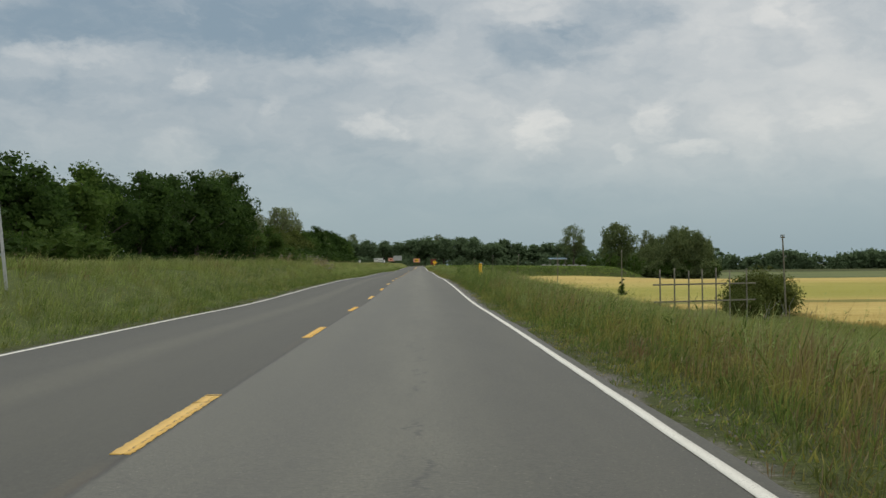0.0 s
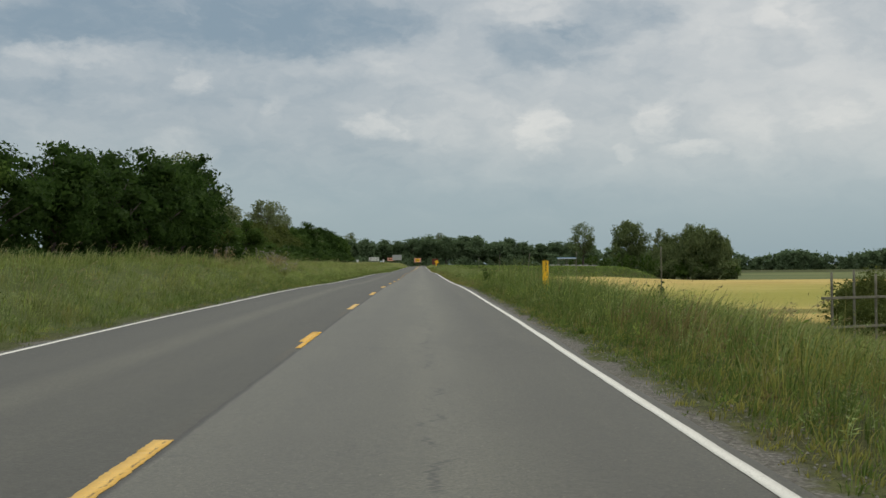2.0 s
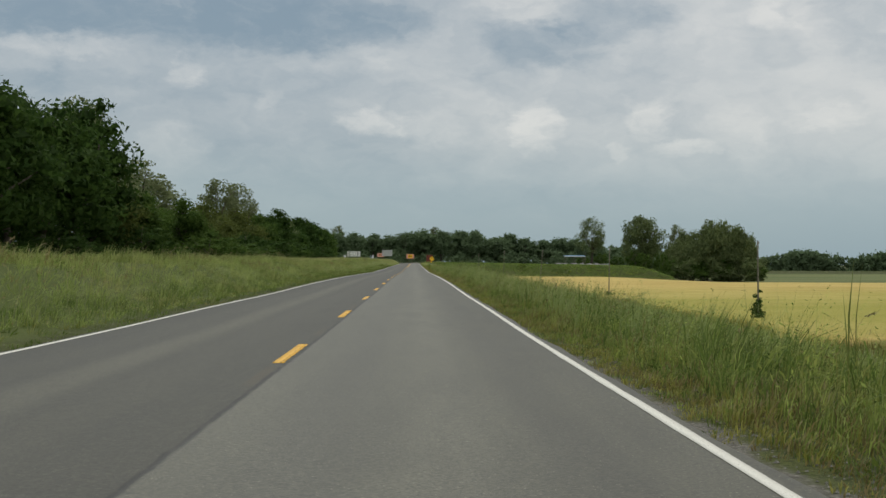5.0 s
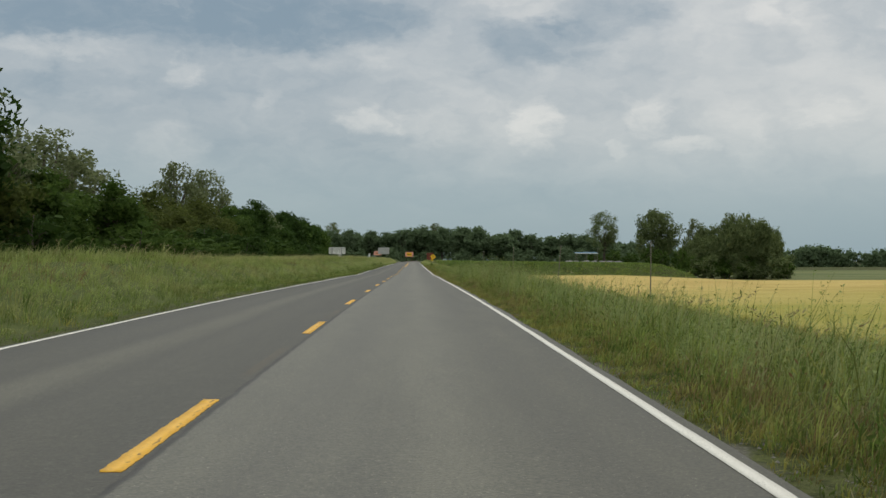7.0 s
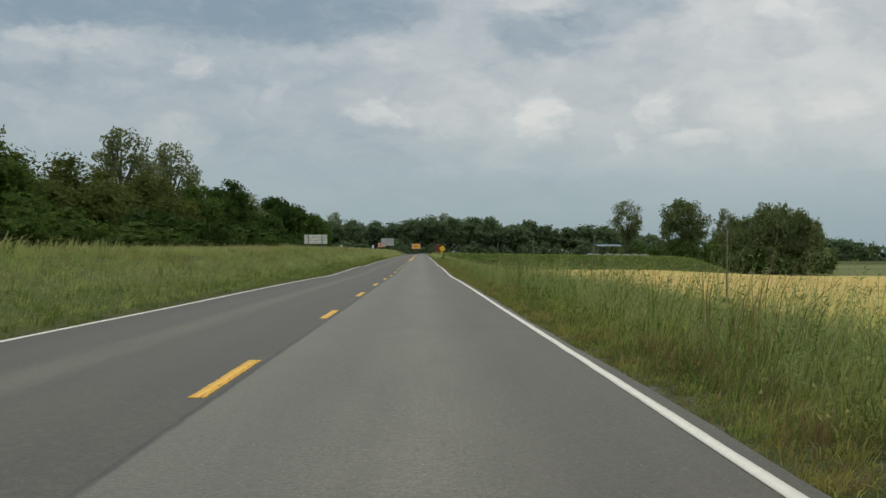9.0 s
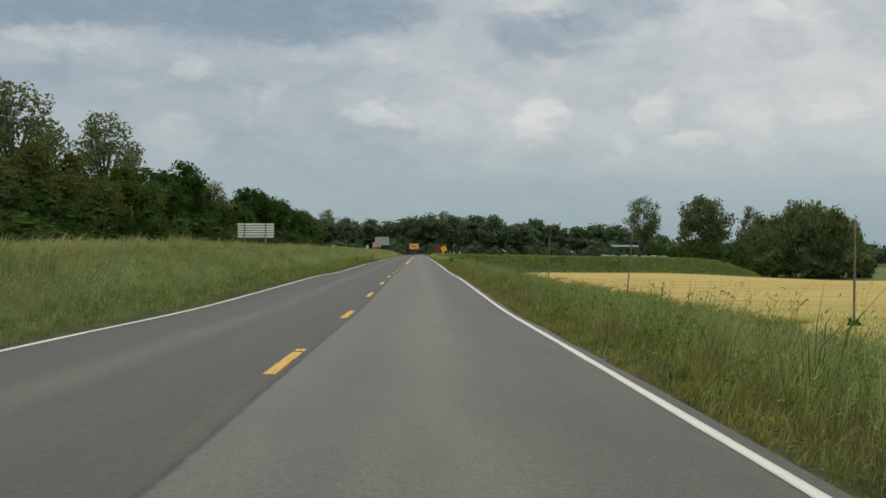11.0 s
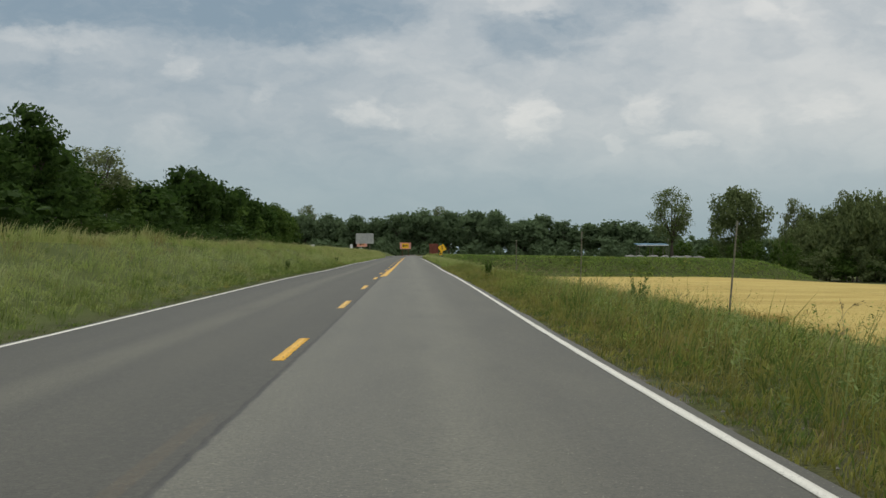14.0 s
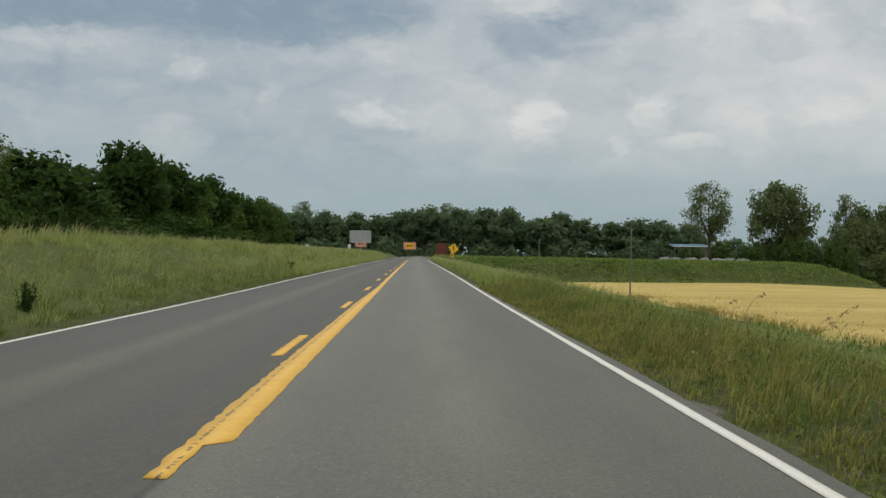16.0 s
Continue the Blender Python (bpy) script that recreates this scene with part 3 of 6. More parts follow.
def land_z(x, y):
    x, y = np.asarray(x, float), np.asarray(y, float)
    r = surface(x, y)
    # right: shoulder, then the embankment down to the fields
    slope = r - 0.06 - 0.10 * step(4.2, 5.6, x) - 0.23 * np.maximum(x - 5.8, 0)
    floor = field_z(x, y)
    right = np.maximum(slope, floor)
    # left: a swale and a grassy bank
    left = r - 0.06 + (1.14 + 0.34 * step(230, 300, y)) * step(5.0, 9.4, -x) - 0.15 * step(16, 30, -x)
    left = left + (0.14 * waves(x, y, 6.0, 1.0) + 0.09 * waves(x, y, 2.2, 7.0)) * step(5.2, 7.5, -x)
    left = left + 0.24 * np.exp(-((x + 8.0) / 1.4) ** 2 - ((y - 305) / 9) ** 2)
    z = np.where(x > 0, right + 0.06 * waves(x, y, 3.5, 2.0) * step(5.2, 7, x) * step(34, 24, x), left)
    # the crossing road's bank
    top = 0.74 - 0.013 * np.maximum(x, 0)
    rise = np.minimum(step(CROSS - 25, CROSS - 6, y), step(138, 108, x))
    z = np.where(x > 3, np.maximum(z, floor + (top - floor) * rise), z)
    under = (x > LEFT_EDGE - 0.05 - flare(y)) & (x < RIGHT_EDGE + 0.05 + flare(y)) & (y < CROSS + 60)
    return np.where(under, r - 0.10, z)


def spans(*runs):
    out = []
    for a, b, s in runs:
        out += list(np.arange(a, b, s))
    return np.array(sorted(set(round(float(v), 3) for v in out)))


gx = spans((-4000, -400, 600), (-400, -60, 40), (-60, -16, 4), (-16, -4.3, 0.6), (4.0, 9, 0.35), (9, 36, 2.5), (36, 160, 6), (160, 400, 30), (400, 4001, 600))
gx = np.array(sorted(set(list(gx) + [-4.15, -4.03, 3.885, 3.96])))
gy = spans((-600, -40, 70), (-40, 420, 2.5), (420, 760, 6.0), (760, 1000, 30), (1000, 4601, 400))
GX, GY = np.meshgrid(gx, gy)
GZ = land_z(GX, GY)
nx, ny = len(gx), len(gy)
idx = np.arange(nx * ny).reshape(ny, nx)
quads = np.stack([idx[:-1, :-1], idx[:-1, 1:], idx[1:, 1:], idx[1:, :-1]], -1).reshape(-1, 4)
ground = new("ground", indexed_mesh("ground", np.stack([GX, GY, GZ], -1).reshape(-1, 3), quads, VERGE))
tagged(ground, "grassy roadside banks with gravel along the pavement edge", "ground", kind="structure")


def ribbon(name, xs, ys, mat, lift, thick):
    """A slab that lies on the road: xs(y) gives its stations across."""
    v, f = [], []
    for i, y in enumerate(ys):
        st_ = xs(y)
        m = len(st_)
        v += [(a, y, float(surface(a, y)) + lift) for a in st_]
        v += [(a, y, float(surface(a, y)) + lift - thick) for a in (st_[0], st_[-1])]
        w = m + 2
        if i:
            k = w * i
            f += [(k - w + q, k - w + q + 1, k + q + 1, k + q) for q in range(m - 1)]
            f += [(k - w + m, k - w, k, k + m), (k - w + m - 1, k - w + m + 1, k + m + 1, k + m - 1)]
    k = len(v) - w
    f += [(0, m, m + 1, m - 1), (k + m - 1, k + m + 1, k + m, k)]
    return indexed_mesh(name, v, f, mat, False)


def ragged(a, b, amount, rng):
    return lambda y: (a + rng.uniform(-amount, amount), b + rng.uniform(-amount, amount))


rng = random.Random(4)


def road_stations(y):
    w = float(flare(y))
    return (LEFT_EDGE - w + rng.uniform(-0.04, 0.04), -2.0, 0.0, 2.0, RIGHT_EDGE + w + rng.uniform(-0.04, 0.04))


road = new("road", ribbon("road", road_stations, [*np.arange(-60, 780, 2.0)], ASPHALT, 0.0, 0.12))
tagged(road, "worn grey asphalt two-lane highway with faded wheel tracks", "road", kind="structure")
cross = new("road_crossing", mesh_of("road_crossing", boxes((-64, CROSS, 0.17, 119.6, 7.5, 0.16)), ASPHALT))
tagged(cross, "grey asphalt side road crossing at the far end", "road", kind="structure")

LINE_Y = [*np.arange(-60, 560, 0.9)]
for at, half, lab in ((RIGHT_LINE, 0.053, "white painted right edge line"), (LEFT_LINE, 0.048, "white painted left edge line")):
    part("edge_line", ribbon("edge_line", ragged(at - half, at + half, 0.006, rng), LINE_Y, WHITE_PAINT, 0.006, 0.004), None, road, lab)
for k in range(-5, 46):
    y0 = 12.192 * k + rng.uniform(-0.1, 0.1)
    ys = [y0 + (3.45 + rng.uniform(-0.05, 0.05)) * i / 60 for i in range(61)]
    shift = rng.uniform(-0.012, 0.012) - (0.06 if y0 > 357 else 0.0)
    if k == 4:
        ys = [y - 0.4 for y in ys]
        # painted over twice, the second time a little to the left
        edge_fn = lambda y: (-0.075 + rng.uniform(-0.007, 0.007) if y > ys[21] else 0.002 + rng.uniform(-0.007, 0.007), 0.078 + rng.uniform(-0.007, 0.007))
    else:
        edge_fn = ragged(shift - 0.066, shift + 0.066, 0.008, rng)
    part("centre_dash", ribbon("centre_dash", edge_fn, ys, YELLOW_PAINT, 0.006, 0.004), None, road)


def no_passing(y):
    # an older stripe shows along the left of the newer one at first
    left = 0.10 + 0.106 * float(step(378, 396, y))
    right = 0.375 if y > 359.4 else 0.225
    return left + rng.uniform(-0.014, 0.014), right + rng.uniform(-0.008, 0.008)


part("solid_line", ribbon("solid_line", no_passing, [*np.arange(358.3, 400, 0.18), *np.arange(400, 560, 0.6)], YELLOW_PAINT, 0.006, 0.004), None, road, "worn yellow no-passing line with a cracked edge")

patch_rng = random.Random(15)
for y0, y1, a, b in ((596, 634, -3.7, 4.3), (560, 572, -2.9, 0.2)):
    part("asphalt_patch", ribbon("asphalt_patch", ragged(a, b, 0.25, patch_rng), [*np.arange(y0, y1, 2.0)], TAR, 0.006, 0.004), None, road, "dark patched asphalt")

# fields
wxs, wys = spans((33, 60, 1.0), (60, 110, 8), (110, 437, 30)), spans((-70, 676, 2.6))
WX, WY = np.meshgrid(wxs, wys)
edge_in = 38.5 + 10.5 * step(190, 150, WY) + 2.2 * waves(WX * 0, WY, 7.0, 2.5) + 1.2 * waves(WX * 0, WY, 2.0, 4.0)
FAR_END = 650 - 10 * step(80, 150, WX)
WZ = field_z(WX, WY) - 0.1 + 0.85 * step(edge_in, edge_in + 1.6, WX) * step(FAR_END + 1, FAR_END - 4, WY) + 0.05 * waves(WX, WY, 1.5, 1.0)
wi = np.arange(WX.size).reshape(WX.shape)
wheat = new("wheat_field", indexed_mesh("wheat_field", np.stack([WX, WY, WZ], -1).reshape(-1, 3), np.stack([wi[:-1, :-1], wi[:-1, 1:], wi[1:, 1:], wi[1:, :-1]], -1).reshape(-1, 4), WHEAT))
tagged(wheat, "golden ripening wheat field below the road", "field", kind="structure")
crop = new("crop_field", mesh_of("crop_field", boxes((880, 865, FIELD - 2.0, 1430, 440, 0.4)), CROP))
tagged(crop, "green crop field beyond the wheat", "field", kind="structure")

# ---------------------------------------------------------------- trees


CUBE = np.array([[0, 2, 3, 1], [4, 5, 7, 6], [0, 1, 5, 4], [2, 6, 7, 3], [0, 4, 6, 2], [1, 3, 7, 5]])


def leaf_cloud(rs, centres, radii, per, leaf, flat=0.8, core=0.0):
    """Loose pointed leaf sprays on the skins of clumps, with a dense heart in each clump; all triangles."""
    out = []
    for c, r in zip(centres, radii if core else ()):
        corner = np.array([[i & 1, i >> 1 & 1, i >> 2] for i in range(8)]) - 0.5
        turned = corner @ np.linalg.qr(rs.normal(size=(3, 3)))[0]
        out.append((c + turned * 1.15 * core * r * rs.uniform(0.7, 1.3, (8, 3)) * np.array([1, 1, flat]))[CUBE][:, [0, 1, 2, 0, 2, 3]].reshape(-1, 3, 3))
    for c, r in zip(centres, radii):
        k = max(8, int(per * r * r))
        d = rs.normal(size=(k, 3))
        d /= np.linalg.norm(d, axis=1)[:, None]
        p = c + d * np.array([1, 1, flat]) * r * (0.58 + 0.62 * rs.uniform(0, 1, (k, 1)) ** 1.2 if core else rs.uniform(0.5, 1.14, (k, 1)))
        nrm = d + rs.normal(scale=0.55, size=(k, 3))
        nrm /= np.linalg.norm(nrm, axis=1)[:, None]
        a = np.cross(nrm, rs.normal(size=(k, 3)))
        a /= np.linalg.norm(a, axis=1)[:, None]
        b = np.cross(nrm, a)
        s = leaf * rs.uniform(0.55, 1.35, (k, 1))
        out.append(np.stack([p - a * s, p + a * s * 0.7 - b * s * 0.64, p + a * s * 0.7 + b * s * 0.64], 1))
    return np.concatenate(out).reshape(-1, 3)


def tree_meshes(seed, height, radius, clear, clumps, per, leaf, mat, sparse=False, lean=0.0, core=0.5):
    rs = np.random.RandomState(seed)
    mid = height * (clear + 1) / 2
    half = height * (1 - clear) / 2
    centres, radii = [], []
    for i in range(clumps):
        d = rs.normal(size=3)
        d /= np.linalg.norm(d)
        u = rs.uniform(0.30, 0.86) if not sparse else rs.uniform(0.45, 0.9)
        r = radius * rs.uniform(0.20, 0.40) * (0.72 if sparse else 1.0)
        wide = 1.0 if d[2] < 0.2 else 1.0 - 0.25 * d[2]
        c = np.array([d[0] * radius * u * wide, d[1] * radius * u * wide, mid + d[2] * half * u])
        c[:2] += lean * (c[2] / height)
        centres.append(c)
        radii.append(r)
    crown = array_mesh("crown", leaf_cloud(rs, centres, radii, per, leaf, core=0.0 if sparse else core), 3, mat)
    crown["top"] = max(float(c[2] + 0.85 * r) for c, r in zip(centres, radii))
    bm = bmesh.new()
    tr = height * 0.022 + 0.05
    pts, k = [], 6
    for i in range(k):
        f = i / (k - 1)
        pts.append((lean * f * 0.8 + rs.uniform(-0.12, 0.12) * f, rs.uniform(-0.15, 0.15) * f, f * height * 0.78 - 0.4 * (i == 0)))
    tube(bm, pts, [tr * (1.35 if i == 0 else 1 - 0.82 * i / (k - 1)) for i in range(k)], 9)
    for c in centres[:: max(1, clumps // (16 if height > 8 else 6))]:
        f = min(0.75, max(clear * 0.7, (c[2] / height) * 0.6))
        a = Vector((lean * f * 0.8, 0, f * height * 0.78))
        b = Vector(c)
        m = a.lerp(b, 0.5) + Vector((rs.uniform(-0.4, 0.4), rs.uniform(-0.4, 0.4), 0.4))
        tube(bm, [a, m, b], [tr * 0.42, tr * 0.28, tr * 0.09], 5)
    return mesh_of("trunk", bm, BARK, True), crown


KINDS = {}


def tree_kind(key, *args, **kw):
    KINDS[key] = tree_meshes(*args, **kw)


tree_kind("round_a", 11, 15.0, 6.2, 0.10, 60, 38, 0.285, LEAF_DARK)
tree_kind("round_b", 12, 15.0, 5.6, 0.06, 54, 42, 0.28, LEAF_MID)
tree_kind("round_c", 13, 15.0, 6.8, 0.08, 60, 34, 0.295, LEAF_OLIVE)
tree_kind("round_d", 14, 15.0, 5.2, 0.04, 52, 46, 0.275, LEAF_DARK)
tree_kind("wood_a", 41, 15.0, 6.2, 0.06, 56, 17, 0.48, LEAF_DARK)
tree_kind("wood_b", 42, 15.0, 5.8, 0.06, 52, 19, 0.46, LEAF_MID)
tree_kind("airy", 15, 18.0, 4.8, 0.34, 92, 30, 0.26, LEAF_PALE, True)
tree_kind("oak", 16, 27.0, 8.6, 0.16, 120, 15, 0.34, LEAF_OAK, True)
tree_kind("grey_a", 17, 22.0, 11.0, 0.05, 84, 8.0, 0.62, LEAF_OAK)
tree_kind("grey_b", 18, 20.0, 9.0, 0.06, 70, 10.0, 0.58, LEAF_OAK)
tree_kind("far_a", 31, 18.0, 7.5, 0.03, 60, 8, 0.66, LEAF_FAR_HAZE, core=0.42)
tree_kind("far_b", 32, 18.0, 8.5, 0.03, 60, 7, 0.70, LEAF_FAR_HAZE, core=0.42)
tree_kind("grey_c", 24, 22.0, 9.6, 0.10, 120, 16, 0.44, LEAF_OAK, True)
tree_kind("bush", 19, 5.0, 4.2, 0.02, 80, 190, 0.12, LEAF_OLIVE)
tree_kind("shrub", 20, 4.0, 3.0, 0.02, 24, 36, 0.19, LEAF_MID)
tree_kind("dark_thicket", 44, 6.0, 3.8, 0.02, 26, 42, 0.165, LEAF_DARK)
tree_kind("olive_thicket", 45, 6.0, 3.8, 0.02, 26, 30, 0.24, LEAF_OAK)
tree_kind("thicket", 43, 6.0, 3.8, 0.02, 26, 42, 0.165, LEAF_MID)


def plant(key, x, y, top, wide=None, name="tree", label="", category="tree", group="", turn=0.0, foot=None):
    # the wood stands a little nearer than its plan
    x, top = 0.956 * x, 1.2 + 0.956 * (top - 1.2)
    trunk, crown = KINDS[key]
    z = float(land_z(x, y)) if foot is None else foot
    own = crown["top"]
    sz_ = (top - z) / own
    sxy = sz_ if wide is None else wide
    e = thing(name, label, category, (0, 0, 0), 0, group)
    e.matrix_world = Matrix.LocRotScale((x, y, z - 0.05), Euler((0, 0, turn)), (sxy, sxy, sz_))
    for nm, me in (("trunk", trunk), ("crown", crown)):
        part(nm, me, None, e)
    return e


trng = random.Random(21)
DARK_TREE = "dark green broadleaf tree in the roadside wood"
# the wood along the left: x, y, top
LEFT_WOOD = [
    (-40, 96, 12.5), (-39, 108, 13.2), (-41, 121, 12.6), (-39, 133, 14.2), (-41, 146, 14.6), (-38, 158, 15.0), (-40, 172, 16.2), (-39, 186, 17.0), (-38, 200, 18.6),
    (-39, 212, 18.4), (-40, 226, 19.6), (-39, 239, 21.6), (-41, 251, 14.0), (-38, 264, 11.5), (-40, 276, 11.5), (-37, 290, 12.0), (-39, 304, 12.2), (-38, 319, 13.0),
    (-40, 334, 12.2), (-37, 349, 13.0), (-38, 366, 13.5), (-37, 384, 13.0), (-39, 400, 13.6), (-38.5, 409, 14.2), (-35.8, 419, 16.2), (-38, 429, 14.2), (-40, 441, 12.2), (-40, 455, 12.0),
]
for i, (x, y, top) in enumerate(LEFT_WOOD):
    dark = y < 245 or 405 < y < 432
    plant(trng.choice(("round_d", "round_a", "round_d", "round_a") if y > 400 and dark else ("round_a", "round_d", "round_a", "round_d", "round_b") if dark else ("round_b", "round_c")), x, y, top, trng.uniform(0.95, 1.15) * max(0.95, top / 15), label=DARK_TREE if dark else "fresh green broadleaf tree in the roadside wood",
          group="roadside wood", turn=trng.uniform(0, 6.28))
y = 472.0
while y < 800:
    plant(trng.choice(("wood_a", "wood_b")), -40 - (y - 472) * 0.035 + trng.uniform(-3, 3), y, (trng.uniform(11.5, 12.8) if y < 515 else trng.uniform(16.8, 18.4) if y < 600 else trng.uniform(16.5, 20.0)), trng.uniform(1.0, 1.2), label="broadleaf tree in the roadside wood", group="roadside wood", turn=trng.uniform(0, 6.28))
    y += trng.uniform(14, 19)
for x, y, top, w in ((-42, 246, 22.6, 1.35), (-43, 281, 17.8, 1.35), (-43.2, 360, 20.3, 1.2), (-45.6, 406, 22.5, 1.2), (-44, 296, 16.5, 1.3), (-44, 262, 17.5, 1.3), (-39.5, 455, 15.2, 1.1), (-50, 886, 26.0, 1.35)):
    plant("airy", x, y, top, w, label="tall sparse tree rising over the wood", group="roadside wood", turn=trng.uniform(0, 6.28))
y = 90.0
while y < 560:
    plant(trng.choice(("dark_thicket", "dark_thicket", "thicket") if y < 245 or y > 390 else ("thicket", "shrub", "dark_thicket")), (-36 if y < 245 else -33) + trng.uniform(-2, 2) + (2.5 if 270 < y < 400 else 0), y, trng.uniform(2.4, 4.6) if 128 < y < 245 else trng.uniform(3.2, 7.5), trng.uniform(0.9, 1.5), "bush", "leafy undergrowth bush at the wood's edge", "bush", "wood's edge bushes", trng.uniform(0, 6.28))
    y += trng.uniform(6.5, 10)
# the wood behind the crossing
FAR_X = (-80, -30, -16, 0, 9, 20, 32, 42, 52, 64, 75, 90, 125)
FAR_TOP = (21.0, 20.0, 18.5, 21.0, 24.0, 22.5, 23.0, 21.0, 17.5, 19.5, 17.5, 16.5, 16.0)
for row in (0, 1):
    x = -70.0
    while x < 125:
        top = float(np.interp(x, FAR_X, FAR_TOP)) * 1.03 - 2.0 * row + trng.uniform(-1.6, 1.2)
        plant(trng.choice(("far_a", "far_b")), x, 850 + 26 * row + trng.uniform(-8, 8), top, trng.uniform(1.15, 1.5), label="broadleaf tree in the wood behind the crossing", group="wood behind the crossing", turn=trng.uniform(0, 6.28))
        x += trng.uniform(9, 13)
plant("airy", 16, 872, 25.0, 1.3, label="tall sparse tree over the wood behind the crossing", group="wood behind the crossing")
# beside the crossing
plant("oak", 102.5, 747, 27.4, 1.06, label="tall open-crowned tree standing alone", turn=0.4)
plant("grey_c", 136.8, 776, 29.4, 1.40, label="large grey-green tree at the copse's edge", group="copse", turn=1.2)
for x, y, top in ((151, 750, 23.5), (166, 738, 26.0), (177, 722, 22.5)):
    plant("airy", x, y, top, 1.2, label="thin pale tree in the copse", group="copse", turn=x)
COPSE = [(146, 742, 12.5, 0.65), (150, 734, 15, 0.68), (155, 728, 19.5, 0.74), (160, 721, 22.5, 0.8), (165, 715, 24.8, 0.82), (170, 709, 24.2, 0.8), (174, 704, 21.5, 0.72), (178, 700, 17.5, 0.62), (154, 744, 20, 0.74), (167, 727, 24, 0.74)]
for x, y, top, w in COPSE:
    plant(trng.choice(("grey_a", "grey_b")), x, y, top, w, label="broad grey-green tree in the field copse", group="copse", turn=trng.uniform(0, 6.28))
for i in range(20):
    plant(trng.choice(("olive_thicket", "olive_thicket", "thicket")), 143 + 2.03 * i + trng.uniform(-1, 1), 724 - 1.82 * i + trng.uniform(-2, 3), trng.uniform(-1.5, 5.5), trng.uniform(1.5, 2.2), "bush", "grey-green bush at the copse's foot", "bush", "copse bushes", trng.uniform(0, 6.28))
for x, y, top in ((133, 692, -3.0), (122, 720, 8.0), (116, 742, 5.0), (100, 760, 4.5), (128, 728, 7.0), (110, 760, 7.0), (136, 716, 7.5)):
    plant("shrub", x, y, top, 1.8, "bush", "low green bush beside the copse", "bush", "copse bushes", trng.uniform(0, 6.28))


def far_wood(name, label, x0, y0, x1, y1, count, lo, hi, foot, leaf, mat, seed, per=1.2, heart=0.55):
    rs = np.random.RandomState(seed)
    cs, rr = [], []
    for i in range(count):
        f = rs.uniform()
        h = rs.uniform(lo, hi) * (0.86 + 0.14 * math.sin(f * 40))
        x, y = x0 + (x1 - x0) * f, y0 + (y1 - y0) * f + rs.uniform(-15, 15)
        for k in range(5):
            r = h * rs.uniform(0.16, 0.26)
            cs.append(np.array([x + rs.uniform(-0.3, 0.3) * h, y + rs.uniform(-0.2, 0.2) * h, foot + max(r * 0.6, (h - r) * (k + 0.6) / 4.6)]))
            rr.append(r)
    return tagged(new(name, array_mesh(name, leaf_cloud(rs, cs, rr, per, leaf, core=heart), 3, mat)), label, "woods", kind="stuff")


far_wood("far_woods", "dark distant tree line across the fields", 240, 1560, 900, 1500, 460, 25, 32, FIELD - 5.0, 1.8, LEAF_FAR_HAZE, 5, 0.5, 0.65)
far_wood("far_woods", "distant woods behind the crossing", -420, 1150, 300, 1150, 220, 17, 23, -4.0, 1.6, LEAF_FAR_HAZE, 6, 0.7, 0.7)
far_wood("undergrowth", "dense leafy undergrowth in the wood behind the crossing", -80, 838, 130, 838, 200, 8, 14, -3.5, 0.55, LEAF_FAR_HAZE, 7, 4.5, 0.6)
far_wood("undergrowth", "low brush at the foot of the far wood", -80, 842, 130, 842, 190, 6, 9, -4.5, 0.5, LEAF_FAR_HAZE, 9, 4.0, 0.6)
far_wood("undergrowth", "dense leafy undergrowth along the roadside wood", -42, 90, -46, 800, 300, 5, 8, 0.2, 0.50, LEAF_DARK, 8, 6.5, 0.85)

# ---------------------------------------------------------------- grass


